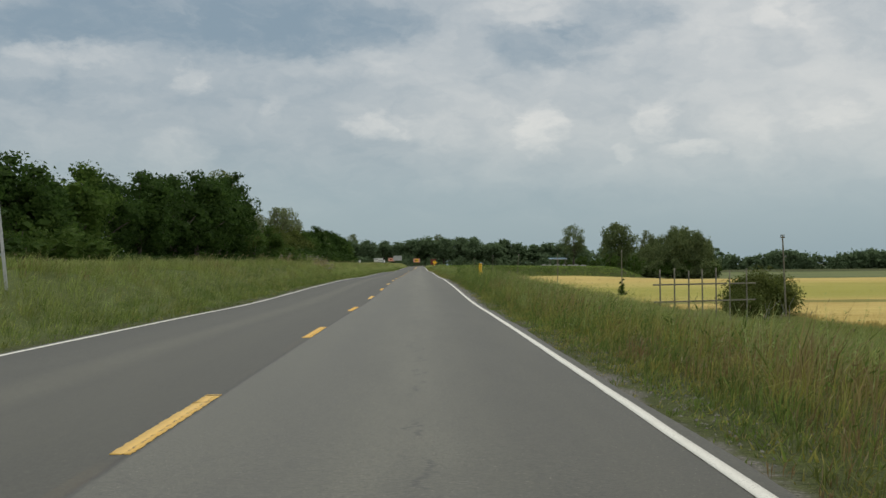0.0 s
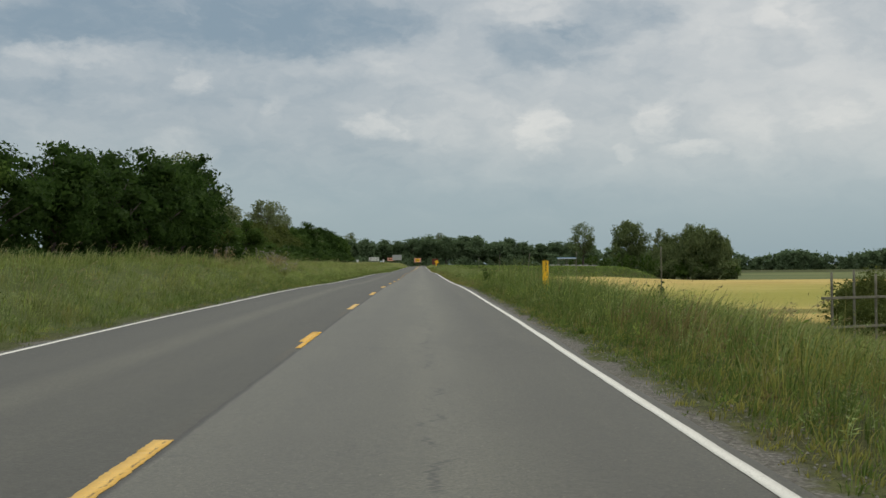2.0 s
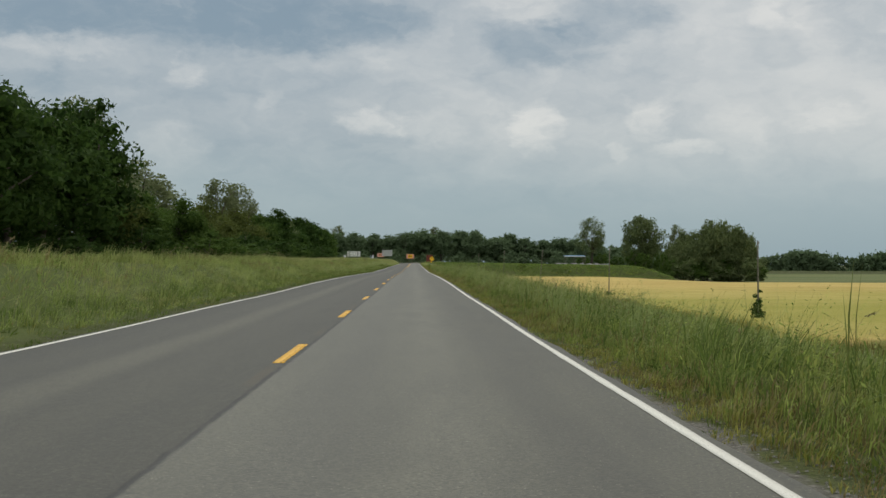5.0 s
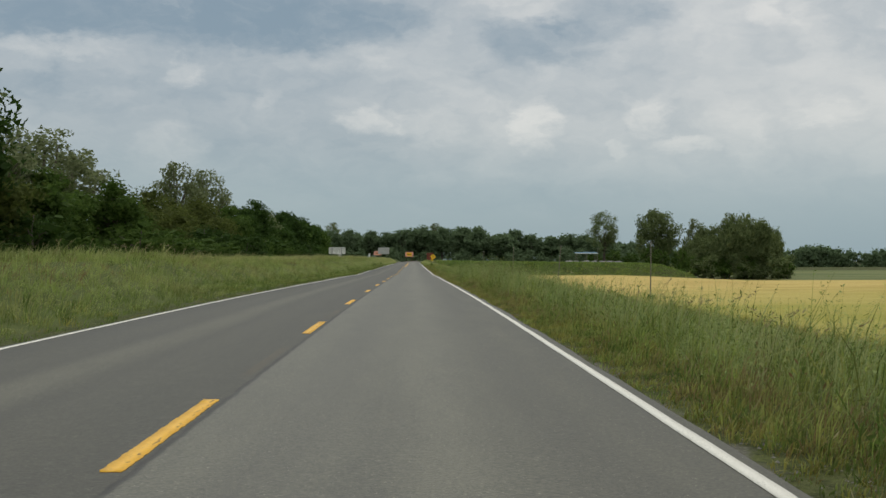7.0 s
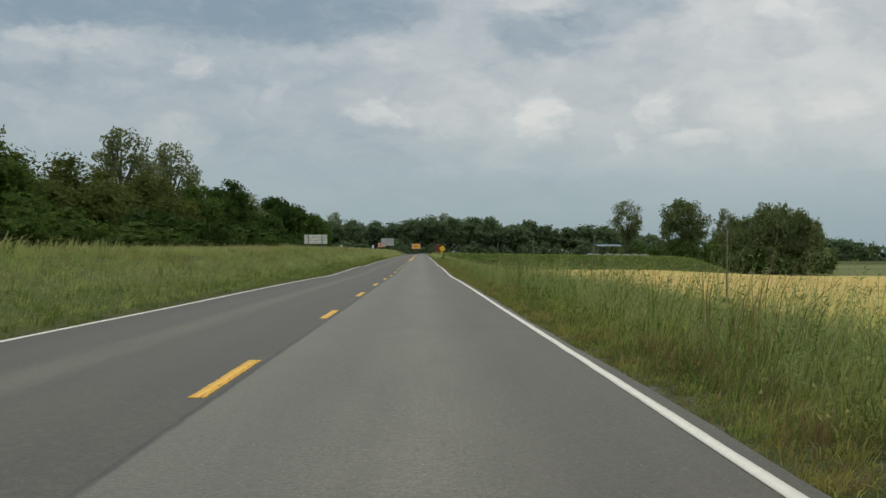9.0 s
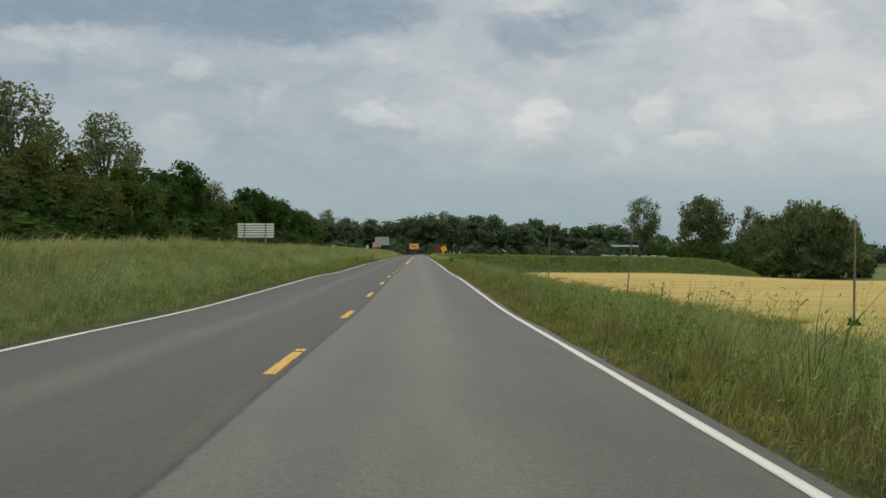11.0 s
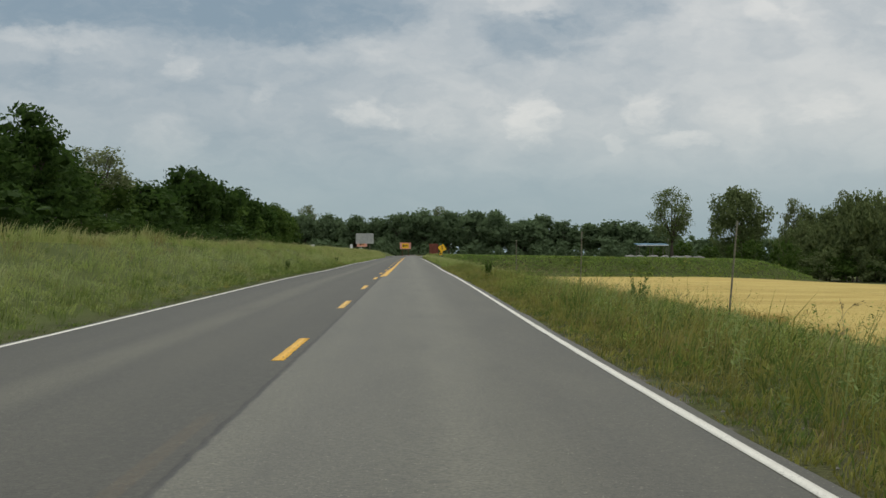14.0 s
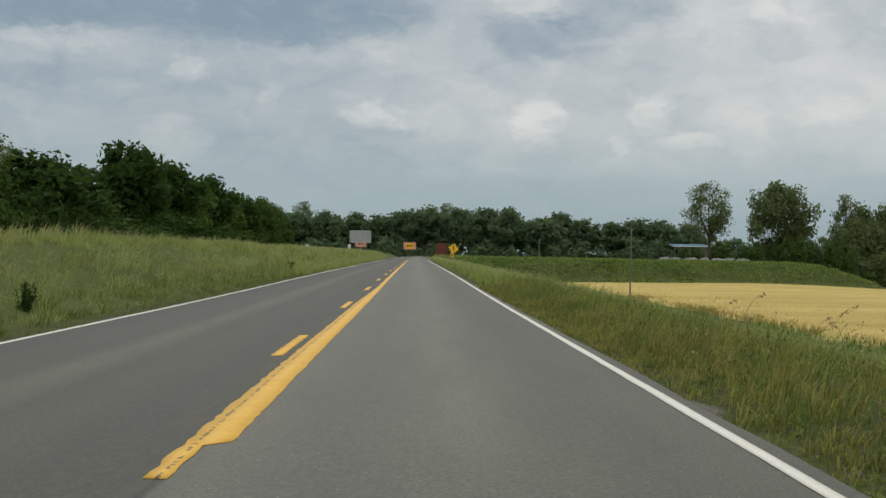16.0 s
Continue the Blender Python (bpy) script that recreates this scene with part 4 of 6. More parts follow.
def blades(rs, count, x0, x1, y0, y1, lo, hi, width, lean, mat, name, curved, thin_at=None, heads=0.0, head_list=None, gather=0.6):
    """Grass blades standing on the land, in tufts."""
    x = rs.uniform(x0, x1, count)
    y = rs.uniform(y0, y1, count)
    # gather into tufts
    tuft = rs.uniform(0, 1, count) < gather
    cell = 0.45
    jx = np.floor(x / cell) * cell + cell * (0.5 + 0.3 * np.sin(np.floor(x / cell) * 12.9 + np.floor(y / cell) * 78.2))
    jy = np.floor(y / cell) * cell + cell * (0.5 + 0.3 * np.sin(np.floor(x / cell) * 39.3 + np.floor(y / cell) * 11.1))
    x = np.where(tuft, jx + rs.normal(scale=0.07, size=count), x)
    y = np.where(tuft, jy + rs.normal(scale=0.07, size=count), y)
    tall = 0.5 + 0.5 * waves(x, y, 2.1, 5.0)
    tall2 = 0.5 + 0.5 * waves(x, y, 9.0, 8.0)
    h = lo + (hi - lo) * (0.25 + 0.75 * rs.uniform(0, 1, count)) * (0.38 + 0.45 * tall + 0.40 * tall2)
    if thin_at is not None:
        h *= thin_at(x, y)
    keep = h > 0.04
    x, y, h = x[keep], y[keep], h[keep]
    n = len(x)
    z = land_z(x, y) - 0.02
    a = rs.uniform(0, 2 * math.pi, n)
    bend = lean * h * rs.uniform(0.2, 1.0, n)
    wind = 0.12 * h
    tx, ty = x + np.cos(a) * bend + wind, y + np.sin(a) * bend
    b = rs.uniform(0, math.pi, n)
    w = width * rs.uniform(0.6, 1.4, n)
    ox, oy = np.cos(b) * w / 2, np.sin(b) * w / 2
    tip = np.stack([tx, ty, z + h * (1 - 0.25 * lean)], -1)
    l0, r0 = np.stack([x - ox, y - oy, z], -1), np.stack([x + ox, y + oy, z], -1)
    if curved:
        mx, my, mz = x + (tx - x) * 0.30, y + (ty - y) * 0.30, z + h * 0.62
        l1, r1 = np.stack([mx - ox * 0.8, my - oy * 0.8, mz], -1), np.stack([mx + ox * 0.8, my + oy * 0.8, mz], -1)
        v = np.stack([l0, r0, r1, l1, tip], 1).reshape(-1, 3)
        k = np.arange(n)[:, None] * 5
        tris = np.concatenate([k + np.array([[0, 1, 2]]), k + np.array([[0, 2, 3]]), k + np.array([[3, 2, 4]])])
        me = indexed_mesh(name, v, tris, mat, False)
        along = (0.0, 0.0, 0.6, 0.6, 1.0)
    else:
        me = array_mesh(name, np.stack([l0, r0, tip], 1), 3, mat)
        along = (0.0, 0.0, 1.0)
    me.attributes.new("tip", "FLOAT", "POINT").data.foreach_set("value", np.tile(np.array(along, dtype=np.float32), n))
    if heads and head_list is not None:
        pick = rs.uniform(0, 1, n) < heads
        head_list.append(tip[pick])
    return me


def seed_heads(rs, tips, size, name):
    n = len(tips)
    b = rs.uniform(0, math.pi, n)
    w = size * 0.085 * rs.uniform(0.6, 1.5, n)
    ln = size * rs.uniform(0.5, 1.3, n)
    o = np.stack([np.cos(b) * w, np.sin(b) * w, np.zeros(n)], -1)
    up = np.stack([rs.normal(scale=0.35, size=n) * ln + 0.25 * ln, rs.normal(scale=0.35, size=n) * ln, ln], -1)
    v = np.stack([tips - up * 0.3, tips + up * 0.25 + o, tips + up * 0.8, tips + up * 0.25 - o], 1)
    return array_mesh(name, v, 4, SEEDS)


grs = np.random.RandomState(33)
right_heads, left_heads = [], []


def right_edge(x, y):
    # where the grass begins beside the pavement
    return 3.95 + 0.08 * waves(x, y, 2.6, 3.0) + 0.24 * step(115, 100, y) * (0.12 + 0.88 * step(24, 46, y))


def left_edge_height(x, y):
    e = 4.02 + 0.12 * waves(x, y, 3.1, 4.0)
    return step(e - 0.15, e + 0.2, -x) * (0.25 + 0.75 * step(e, e + 1.5, -x))


def grass(name, me, label, parent_kind="grass"):
    return tagged(new(name, me), label, parent_kind, kind="stuff")


def patch_at(s, seed, lo, hi, base):
    """Height mask that leaves blades only in some patches."""
    return lambda x, y: base(x, y) * step(lo, hi, waves(x, y, s, seed))


def ridge(x, y):
    # pale tufts follow a low ridge along the bank
    at = -6.9 + 0.55 * waves(x * 0, y, 8.0, 2.0)
    return (0.35 + 0.65 * step(160, 290, y)) * np.exp(-((x - at) / 0.75) ** 2) * left_edge_height(x, y) * step(-0.5, 0.1, waves(x, y, 5.0, 2.0))


def hollow(x, y):
    # a duller strip behind the ridge
    at = -8.6 + 0.7 * waves(x * 0, y, 9.0, 5.0)
    return np.exp(-((x - at) / 1.1) ** 2)


def verge_left(x, y):
    return left_edge_height(x, y) * (1 - 0.25 * hollow(x, y))


def low(x, y):
    e = right_edge(x, y)
    return step(e - 0.05, e + 0.3, x)


def sward(rs, count, x0, x1, y0, y1, tall, width, mat, name, spread=0.55, per=14, heads=0.0, head_list=None):
    """Tufts of thin arching blades; tall(x, y) gives the height that a tuft reaches."""
    k = count // per
    tx, ty = rs.uniform(x0, x1, k), rs.uniform(y0, y1, k)
    knoll = 0.86 + 0.34 * waves(tx, ty, 0.62, 4.0) + 0.26 * waves(tx, ty, 2.3, 9.0)
    th = tall(tx, ty) * knoll * rs.uniform(0.72, 1.15, k)
    keep = th > 0.05
    tx, ty, th = (np.repeat(v[keep], per) for v in (tx, ty, th))
    n = len(tx)
    a = rs.uniform(0, 2 * math.pi, n)
    away = rs.uniform(0.02, 0.10, n) + 0.10 * th * rs.uniform(0, 1, n)
    x, y = tx + np.cos(a) * away, ty + np.sin(a) * away
    h = th * (0.28 + 0.76 * rs.uniform(0, 1, n) ** 0.8)
    lean = spread * h * rs.uniform(0.05, 1.0, n) ** 1.3
    gust = 0.22 * h
    z = land_z(x, y) - 0.02
    mx, my, mz = x + np.cos(a) * lean * 0.34 + gust * 0.3, y + np.sin(a) * lean * 0.34, z + 0.60 * h
    sag = h * np.maximum(0.35, 1.0 - 0.42 * (lean / h) ** 1.4)
    ex_, ey_ = x + np.cos(a) * lean + gust, y + np.sin(a) * lean
    b = rs.uniform(0, math.pi, n)
    w = width * rs.uniform(0.6, 1.4, n) / 2
    ox, oy = np.cos(b) * w, np.sin(b) * w
    tip = np.stack([ex_, ey_, z + sag], -1)
    v = np.stack([np.stack([x, y, z], -1), np.stack([mx + ox, my + oy, mz], -1), tip, np.stack([mx - ox, my - oy, mz], -1)], 1)
    me = array_mesh(name, v, 4, mat)
    me.attributes.new("tip", "FLOAT", "POINT").data.foreach_set("value", np.tile(np.array((0.0, 0.55, 1.0, 0.55), dtype=np.float32), n))
    if head_list is not None:
        head_list.append(tip[(rs.uniform(0, 1, n) < heads) & (h > 0.75 * th)])
    return me


RISE_Y = (-5, 20, 45, 56, 72, 84, 104, 114, 140, 155, 168, 190, 200, 225, 245, 262, 285, 305, 325, 345, 372, 400)
RISE_H = (0.95, 0.97, 0.88, 1.02, 1.40, 1.40, 1.20, 0.92, 1.05, 1.10, 1.00, 1.15, 1.45, 1.42, 1.10, 0.85, 0.76, 0.95, 0.92, 0.90, 0.70, 0.74)


def body_height(x, y):
    e = right_edge(x, y)
    return np.interp(y, RISE_Y, RISE_H) * (0.15 + 0.85 * step(e + 0.25, e + 1.35, x)) * step(e - 0.05, e + 0.2, x)


def fringe_height(x, y):
    e = right_edge(x, y)
    return 0.40 * step(e - 0.25, e + 0.02, x) * (0.36 + 0.80 * step(e, e + 1.0, x))


def between(f, y0, y1, soft=14.0):
    """The height f, along one stretch only, thinning out at its ends."""
    return lambda x, y: f(x, y) * (step(y0 - soft, y0 + soft, y + 9 * waves(x, y, 3.0, 2.2)) * step(y1 + soft, y1 - soft, y + 9 * waves(x, y, 3.0, 5.1)) > 0.5)


def slope_height(x, y):
    """The embankment's growth."""
    return np.interp(y, RISE_Y, RISE_H) * 0.95 + 0.12 + 0.40 * step(125, 100, y)


def left_body(x, y):
    return (0.34 + 0.40 * step(4.6, 7.4, -x)) * left_edge_height(x, y) * (1 - 0.22 * hollow(x, y))


# right of the road, from the pavement down the embankment
grass("grass", sward(grs, 34000, 3.9, 5.7, 90, 285, between(fringe_height, 100, 270), 0.012, SWARD_FRESH, "grass", 0.9), "short fresh green grass beside the pavement")
grass("grass", sward(grs, 54000, 3.9, 5.7, -4, 400, fringe_height, 0.013, SWARD_DARK, "grass", 0.9), "short dark green grass beside the pavement")
grass("grass", sward(grs, 44000, 3.9, 5.7, -4, 400, patch_at(3.0, 9.0, -0.55, -0.1, fringe_height), 0.012, SWARD_OLIVE, "grass", 0.9, 14, 0.05, right_heads), "short olive grass beside the pavement")
grass("grass", sward(grs, 22000, 3.9, 5.7, 255, 400, between(fringe_height, 266, 420), 0.013, SWARD_OLIVE, "grass", 0.9, 14, 0.04, right_heads), "short golden-olive grass beside the pavement")
grass("grass", sward(grs, 26000, 3.92, 5.1, 100, 285, patch_at(2.6, 4.0, -0.6, 0.1, fringe_height), 0.010, SWARD_BROWN, "grass", 0.8, 12, 0.12, right_heads), "short straw-coloured grass beside the pavement")
grass("grass", sward(grs, 44000, 3.84, 4.75, 104, 400, lambda x, y: 0.20 * step(3.80, 3.98, x + 0.10 * waves(x, y, 1.1, 6.0)), 0.012, SWARD_OLIVE, "grass", 1.2, 16), "dense low olive turf at the pavement's edge")
grass("grass", blades(grs, 34000, 3.9, 5.3, -4, 400, 0.05, 0.20, 0.020, 1.0, SWARD_OLIVE, "grass", False, low, 0.0, None, 0.5), "low matted olive grass at the pavement's edge")
grass("grass", blades(grs, 34000, 3.9, 5.3, -4, 400, 0.05, 0.22, 0.020, 1.0, SWARD_DARK, "grass", False, low, 0.0, None, 0.5), "low matted green grass at the pavement's edge")
grass("grass", sward(grs, 16000, 4.0, 6.2, -4, 400, patch_at(2.2, 5.0, 0.1, 0.4, fringe_height), 0.010, SWARD_BROWN, "grass", 0.9, 10, 0.10, right_heads), "dry straw-brown grass beside the pavement")
grass("grass", sward(grs, 44000, 4.3, 9.4, -4, 400, body_height, 0.014, SWARD_DARK, "grass", 1.35, 14, 0.03, right_heads), "deep green uncut grass on the right verge")
grass("grass", sward(grs, 38000, 4.3, 9.4, 90, 310, between(lambda x, y: 0.80 * body_height(x, y), 104, 264), 0.011, SWARD_FRESH, "grass", 1.35, 14, 0.06, right_heads), "tall fresh green grass on the right verge")
grass("grass", sward(grs, 26000, 4.4, 9.4, 44, 118, between(body_height, 52, 108), 0.017, SWARD_DARK, "grass", 1.6, 14, 0.03, right_heads), "rank dark drooping grass on the right verge")
grass("grass", sward(grs, 6000, 4.6, 9.4, 44, 118, patch_at(1.6, 3.0, 0.0, 0.3, body_height), 0.015, SWARD_FRESH, "grass", 1.4, 12), "bright green tufts in the rank grass")
grass("grass", sward(grs, 14000, 4.6, 9.4, -4, 60, between(body_height, -20, 52), 0.009, SWARD_OLIVE, "grass", 1.35, 14, 0.10, right_heads), "olive seeding grass on the right verge")
grass("grass", sward(grs, 24000, 4.6, 9.4, 280, 400, between(body_height, 296, 420), 0.012, SWARD_OLIVE, "grass", 1.35, 14, 0.08, right_heads), "olive-green grass on the right verge")
grass("grass", sward(grs, 14000, 4.6, 9.0, -4, 62, patch_at(2.6, 1.0, -0.25, 0.2, body_height), 0.011, SWARD_BROWN, "grass", 0.65, 12, 0.25, right_heads), "reddish-brown seeding grass on the right verge")
grass("grass", sward(grs, 16000, 4.8, 9.2, 60, 400, patch_at(3.0, 8.0, 0.15, 0.45, body_height), 0.011, SWARD_BROWN, "grass", 0.65, 12, 0.20, right_heads), "dry brown stalks among the green verge grass")
grass("grass", sward(grs, 22000, 5.0, 9.4, 112, 262, between(body_height, 122, 250), 0.010, SWARD_PALE, "grass", 1.0, 10, 0.15, right_heads), "pale seeding stalks over the right verge")
grass("grass", blades(grs, 30000, 9.0, 17.0, 0, 420, 0.35, 1.15, 0.050, 0.9, SWARD_DARK, "grass", False, slope_height, 0.03, right_heads, 0.4), "rough dark grass down the embankment")
grass("grass", blades(grs, 40000, 9.0, 17.0, 0, 420, 0.4, 1.25, 0.045, 0.9, SWARD_FRESH, "grass", False, slope_height, 0.06, right_heads, 0.4), "tall grass down the embankment")
grass("grass", blades(grs, 9000, 13.0, 34.0, 26, 118, 0.8, 1.9, 0.075, 0.8, SWARD_DARK, "grass", False, None, 0.04, right_heads, 0.5), "rank dark growth on the lower embankment")
grass("grass", blades(grs, 9000, 13.0, 34.0, 26, 118, 0.8, 2.0, 0.075, 0.8, SWARD_DIM, "grass", False, None, 0.04, right_heads, 0.5), "rank green growth on the lower embankment")
grass("grass", blades(grs, 24000, 17.0, 39.0, 20, 480, 0.5, 1.3, 0.17, 0.6, GRASS_RIGHT, "grass", False, None, 0.0, None, 0.0), "rough grass at the foot of the embankment")
grass("grass", blades(grs, 30000, 28.0, 50.5, 70, 190, 0.5, 1.25, 0.085, 0.8, SWARD_DIM, "grass", False, lambda x, y: step(190, 160, y) + 0 * x, 0.02, right_heads, 0.5), "rough green grass between the timber frame and the wheat")
grass("grass", blades(grs, 14000, 24.0, 49.0, 70, 185, 0.6, 1.4, 0.070, 0.8, SWARD_FRESH, "grass", False, lambda x, y: step(185, 160, y) + 0 * x, 0.02, right_heads, 0.5), "fresh green growth between the timber frame and the wheat")
grass("reeds", sward(grs, 11000, 5.9, 8.8, 70, 108, lambda x, y: 1.18 * step(-0.55, 0.1, waves(x, y, 2.2, 5.0)) * step(70, 77, y) * step(108, 100, y) * step(5.8, 6.7, x), 0.023, SWARD_DARK, "reeds", 0.95, 12, 0.10, right_heads), "tall broad-leaved reeds drooping over the right verge", "reeds")
# left of the road, up the bank
grass("grass", sward(grs, 54000, -6.4, -3.96, 2, 420, lambda x, y: 0.46 * left_edge_height(x, y), 0.012, SWARD_DARK, "grass", 0.8), "short deep green grass along the left pavement edge")
grass("grass", sward(grs, 14000, -5.8, -4.02, 2, 420, patch_at(4.0, 3.0, -0.1, 0.3, lambda x, y: 0.34 * left_edge_height(x, y)), 0.011, SWARD_OLIVE, "grass", 0.8), "olive grass along the left pavement edge")
grass("grass", sward(grs, 30000, -10.2, -4.7, 2, 125, between(left_body, -40, 105, 20.0), 0.015, SWARD_DIM, "grass", 1.7, 14, 0.04, left_heads), "uncut green meadow grass on the left bank")
grass("grass", sward(grs, 84000, -10.2, -4.9, 85, 420, between(left_body, 105, 460, 20.0), 0.014, SWARD_BANK, "grass", 1.6, 14, 0.04, left_heads), "uncut soft green grass on the left bank")
grass("grass", sward(grs, 10000, -10.2, -4.6, 2, 130, between(left_body, -20, 105, 25.0), 0.013, SWARD_FRESH, "grass", 1.2, 14, 0.02, left_heads), "lush green grass on the left bank")
grass("grass", sward(grs, 28000, -10.0, -4.6, 2, 420, patch_at(2.8, 4.0, -0.05, 0.3, left_body), 0.014, SWARD_DARK, "grass", 0.75), "deep green grass patches on the left bank")
grass("grass", sward(grs, 54000, -9.5, -5.2, 2, 420, lambda x, y: 1.0 * ridge(x, y), 0.013, SWARD_PALE, "grass", 1.7, 16, 0.05, left_heads), "pale brushed grass tufts on the left bank")
grass("grass", sward(grs, 36000, -11.5, -6.2, 2, 420, lambda x, y: 0.78 * hollow(x, y) * step(-0.1, 0.3, waves(x, y, 4.0, 8.0)), 0.012, SWARD_BROWN, "grass", 0.7), "brownish dead grass on the left bank")
grass("grass", sward(grs, 20000, -15.0, -9.4, 5, 210, lambda x, y: 0.74 + 0 * x, 0.028, SWARD_DIM, "grass", 0.7, 14, 0.08, left_heads), "seeding green grass on the top of the bank")
grass("grass", sward(grs, 24000, -15.0, -9.4, 190, 440, lambda x, y: 0.74 + 0 * x, 0.026, SWARD_STRAW, "grass", 0.7, 14, 0.12, left_heads), "pale seeding grass on the top of the bank")
# further off
grass("grass", blades(grs, 30000, -32.0, -16.0, 30, 480, 0.3, 0.8, 0.14, 0.6, GRASS_LEFT, "grass", False, None, 0.0, None, 0.0), "rough grass in front of the wood")
grass("grass", blades(grs, 22000, -16.0, -4.3, 418, 700, 0.2, 0.72, 0.09, 0.6, SWARD_BANK, "grass", False, lambda x, y: step(4.1, 4.6, -x - flare(y)), 0.0, None, 0.0), "olive grass on the far left bank")
grass("grass", blades(grs, 14000, -16.0, -4.8, 418, 700, 0.2, 0.78, 0.09, 0.6, SWARD_STRAW, "grass", False, lambda x, y: step(4.1, 4.6, -x - flare(y)), 0.0, None, 0.0), "pale seeding grass on the far left bank")
grass("grass", blades(grs, 36000, 4.2, 16.0, 400, 700, 0.3, 1.1, 0.09, 0.6, SWARD_BANK, "grass", False, lambda x, y: step(4.1, 4.6, x - flare(y)), 0.0, None, 0.0), "grass on the far right verge")
grass("grass", blades(grs, 60000, 12.0, 128.0, 640, 700, 0.2, 0.9, 0.34, 1.2, GRASS_BANK, "grass", False, lambda x, y: step(0, 4, y - 651 + 10 * step(80, 150, x)), 0.0, None, 0.0), "long grass on the side road's bank")
grass("seed_heads", seed_heads(grs, np.concatenate(right_heads), 0.075, "seed_heads"), "brown grass seed heads on the right verge")
grass("seed_heads", seed_heads(grs, np.concatenate(left_heads), 0.085, "seed_heads"), "pale grass seed heads on the left bank")


# wheat standing along the field's edge
wr = np.random.RandomState(61)
wn = 36000
ex = 38.2 + np.abs(wr.normal(scale=7.0, size=wn))
ey = wr.uniform(-20, 560, wn)
ex = ex + 10.5 * step(190, 150, ey)
ez = np.full(wn, FIELD)
eh = wr.uniform(0.55, 1.0, wn)
ea = wr.uniform(0, 3.14, wn)
eo = np.stack([np.cos(ea), np.sin(ea), np.zeros(wn)], -1) * 0.08
ep = np.stack([ex, ey, ez], -1)
et = ep + np.stack([wr.normal(scale=0.12, size=wn), wr.normal(scale=0.12, size=wn), eh], -1)
grass("wheat", array_mesh("wheat", np.stack([ep - eo, ep + eo, et], 1), 3, WHEAT), "ripe wheat standing along the field's edge", "wheat")


def weeds(name, count, x0, x1, y0, y1, lo, hi, mat, label, seed):
    """Leafy weeds: stems with small leaves up them."""
    rs = np.random.RandomState(seed)
    out = []
    for i in range(count):
        x, y = rs.uniform(x0, x1), rs.uniform(y0, y1)
        if waves(x, y, 5.0, 6.0) < -0.1:
            continue
        h = rs.uniform(lo, hi)
        z = float(land_z(x, y))
        k = 24
        lean_a, lean_r = rs.uniform(0, 6.28), rs.uniform(0.05, 0.35) * h
        f = rs.uniform(0.12, 1.02, k)
        a = rs.uniform(0, 6.28, k)
        r = 0.17 * h * (1.1 - f) + 0.02
        cx, cy = x + math.cos(lean_a) * lean_r * f * f, y + math.sin(lean_a) * lean_r * f * f
        p = np.stack([cx + np.cos(a) * r, cy + np.sin(a) * r, z + f * h], -1)
        d = np.stack([np.cos(a), np.sin(a), rs.uniform(-0.3, 0.8, k)], -1)
        s = min(1.0, h / 0.55) * rs.uniform(0.025, 0.07, (k, 1)) * (1.25 - 0.7 * f[:, None])
        side = np.stack([-np.sin(a), np.cos(a), rs.uniform(-0.4, 0.4, k)], -1)
        out.append(np.stack([p - d * s, p - side * s * 0.4, p + d * s, p + side * s * 0.4], 1))
    return tagged(new(name, array_mesh(name, np.concatenate(out), 4, mat)), label, "weeds", kind="stuff")


def clumps(name, count, per, x0, x1, y0, y1, lo, hi, leaf, height, mat, label, seed):
    """Low leafy clumps: small narrow leaves crowded over rounded hummocks."""
    rs = np.random.RandomState(seed)
    x, y = rs.uniform(x0, x1, count), rs.uniform(y0, y1, count)
    h = rs.uniform(lo, hi, count) * height(x, y)
    keep = h > 0.08
    x, y, h = x[keep], y[keep], h[keep]
    z = land_z(x, y)
    n = len(x)
    w = h * rs.uniform(0.45, 0.85, n)
    d = rs.normal(size=(n, per, 3))
    d /= np.linalg.norm(d, axis=2)[:, :, None]
    d[:, :, 2] = np.abs(d[:, :, 2])
    r = rs.uniform(0.55, 1.1, (n, per, 1))
    p = np.stack([x, y, z], -1)[:, None] + d * r * np.stack([w, w, h], -1)[:, None]
    up = d * np.array([1, 1, 0.6]) + rs.normal(scale=0.5, size=d.shape) + np.array([0, 0, 0.5])
    up /= np.linalg.norm(up, axis=2)[:, :, None]
    o = np.cross(up, rs.normal(size=d.shape))
    o /= np.linalg.norm(o, axis=2)[:, :, None]
    s = leaf * rs.uniform(0.5, 1.5, (n, per, 1))
    return tagged(new(name, array_mesh(name, np.stack([p - up * s, p - o * s * 0.28, p + up * s, p + o * s * 0.28], 2), 4, mat)), label, "weeds", kind="stuff")


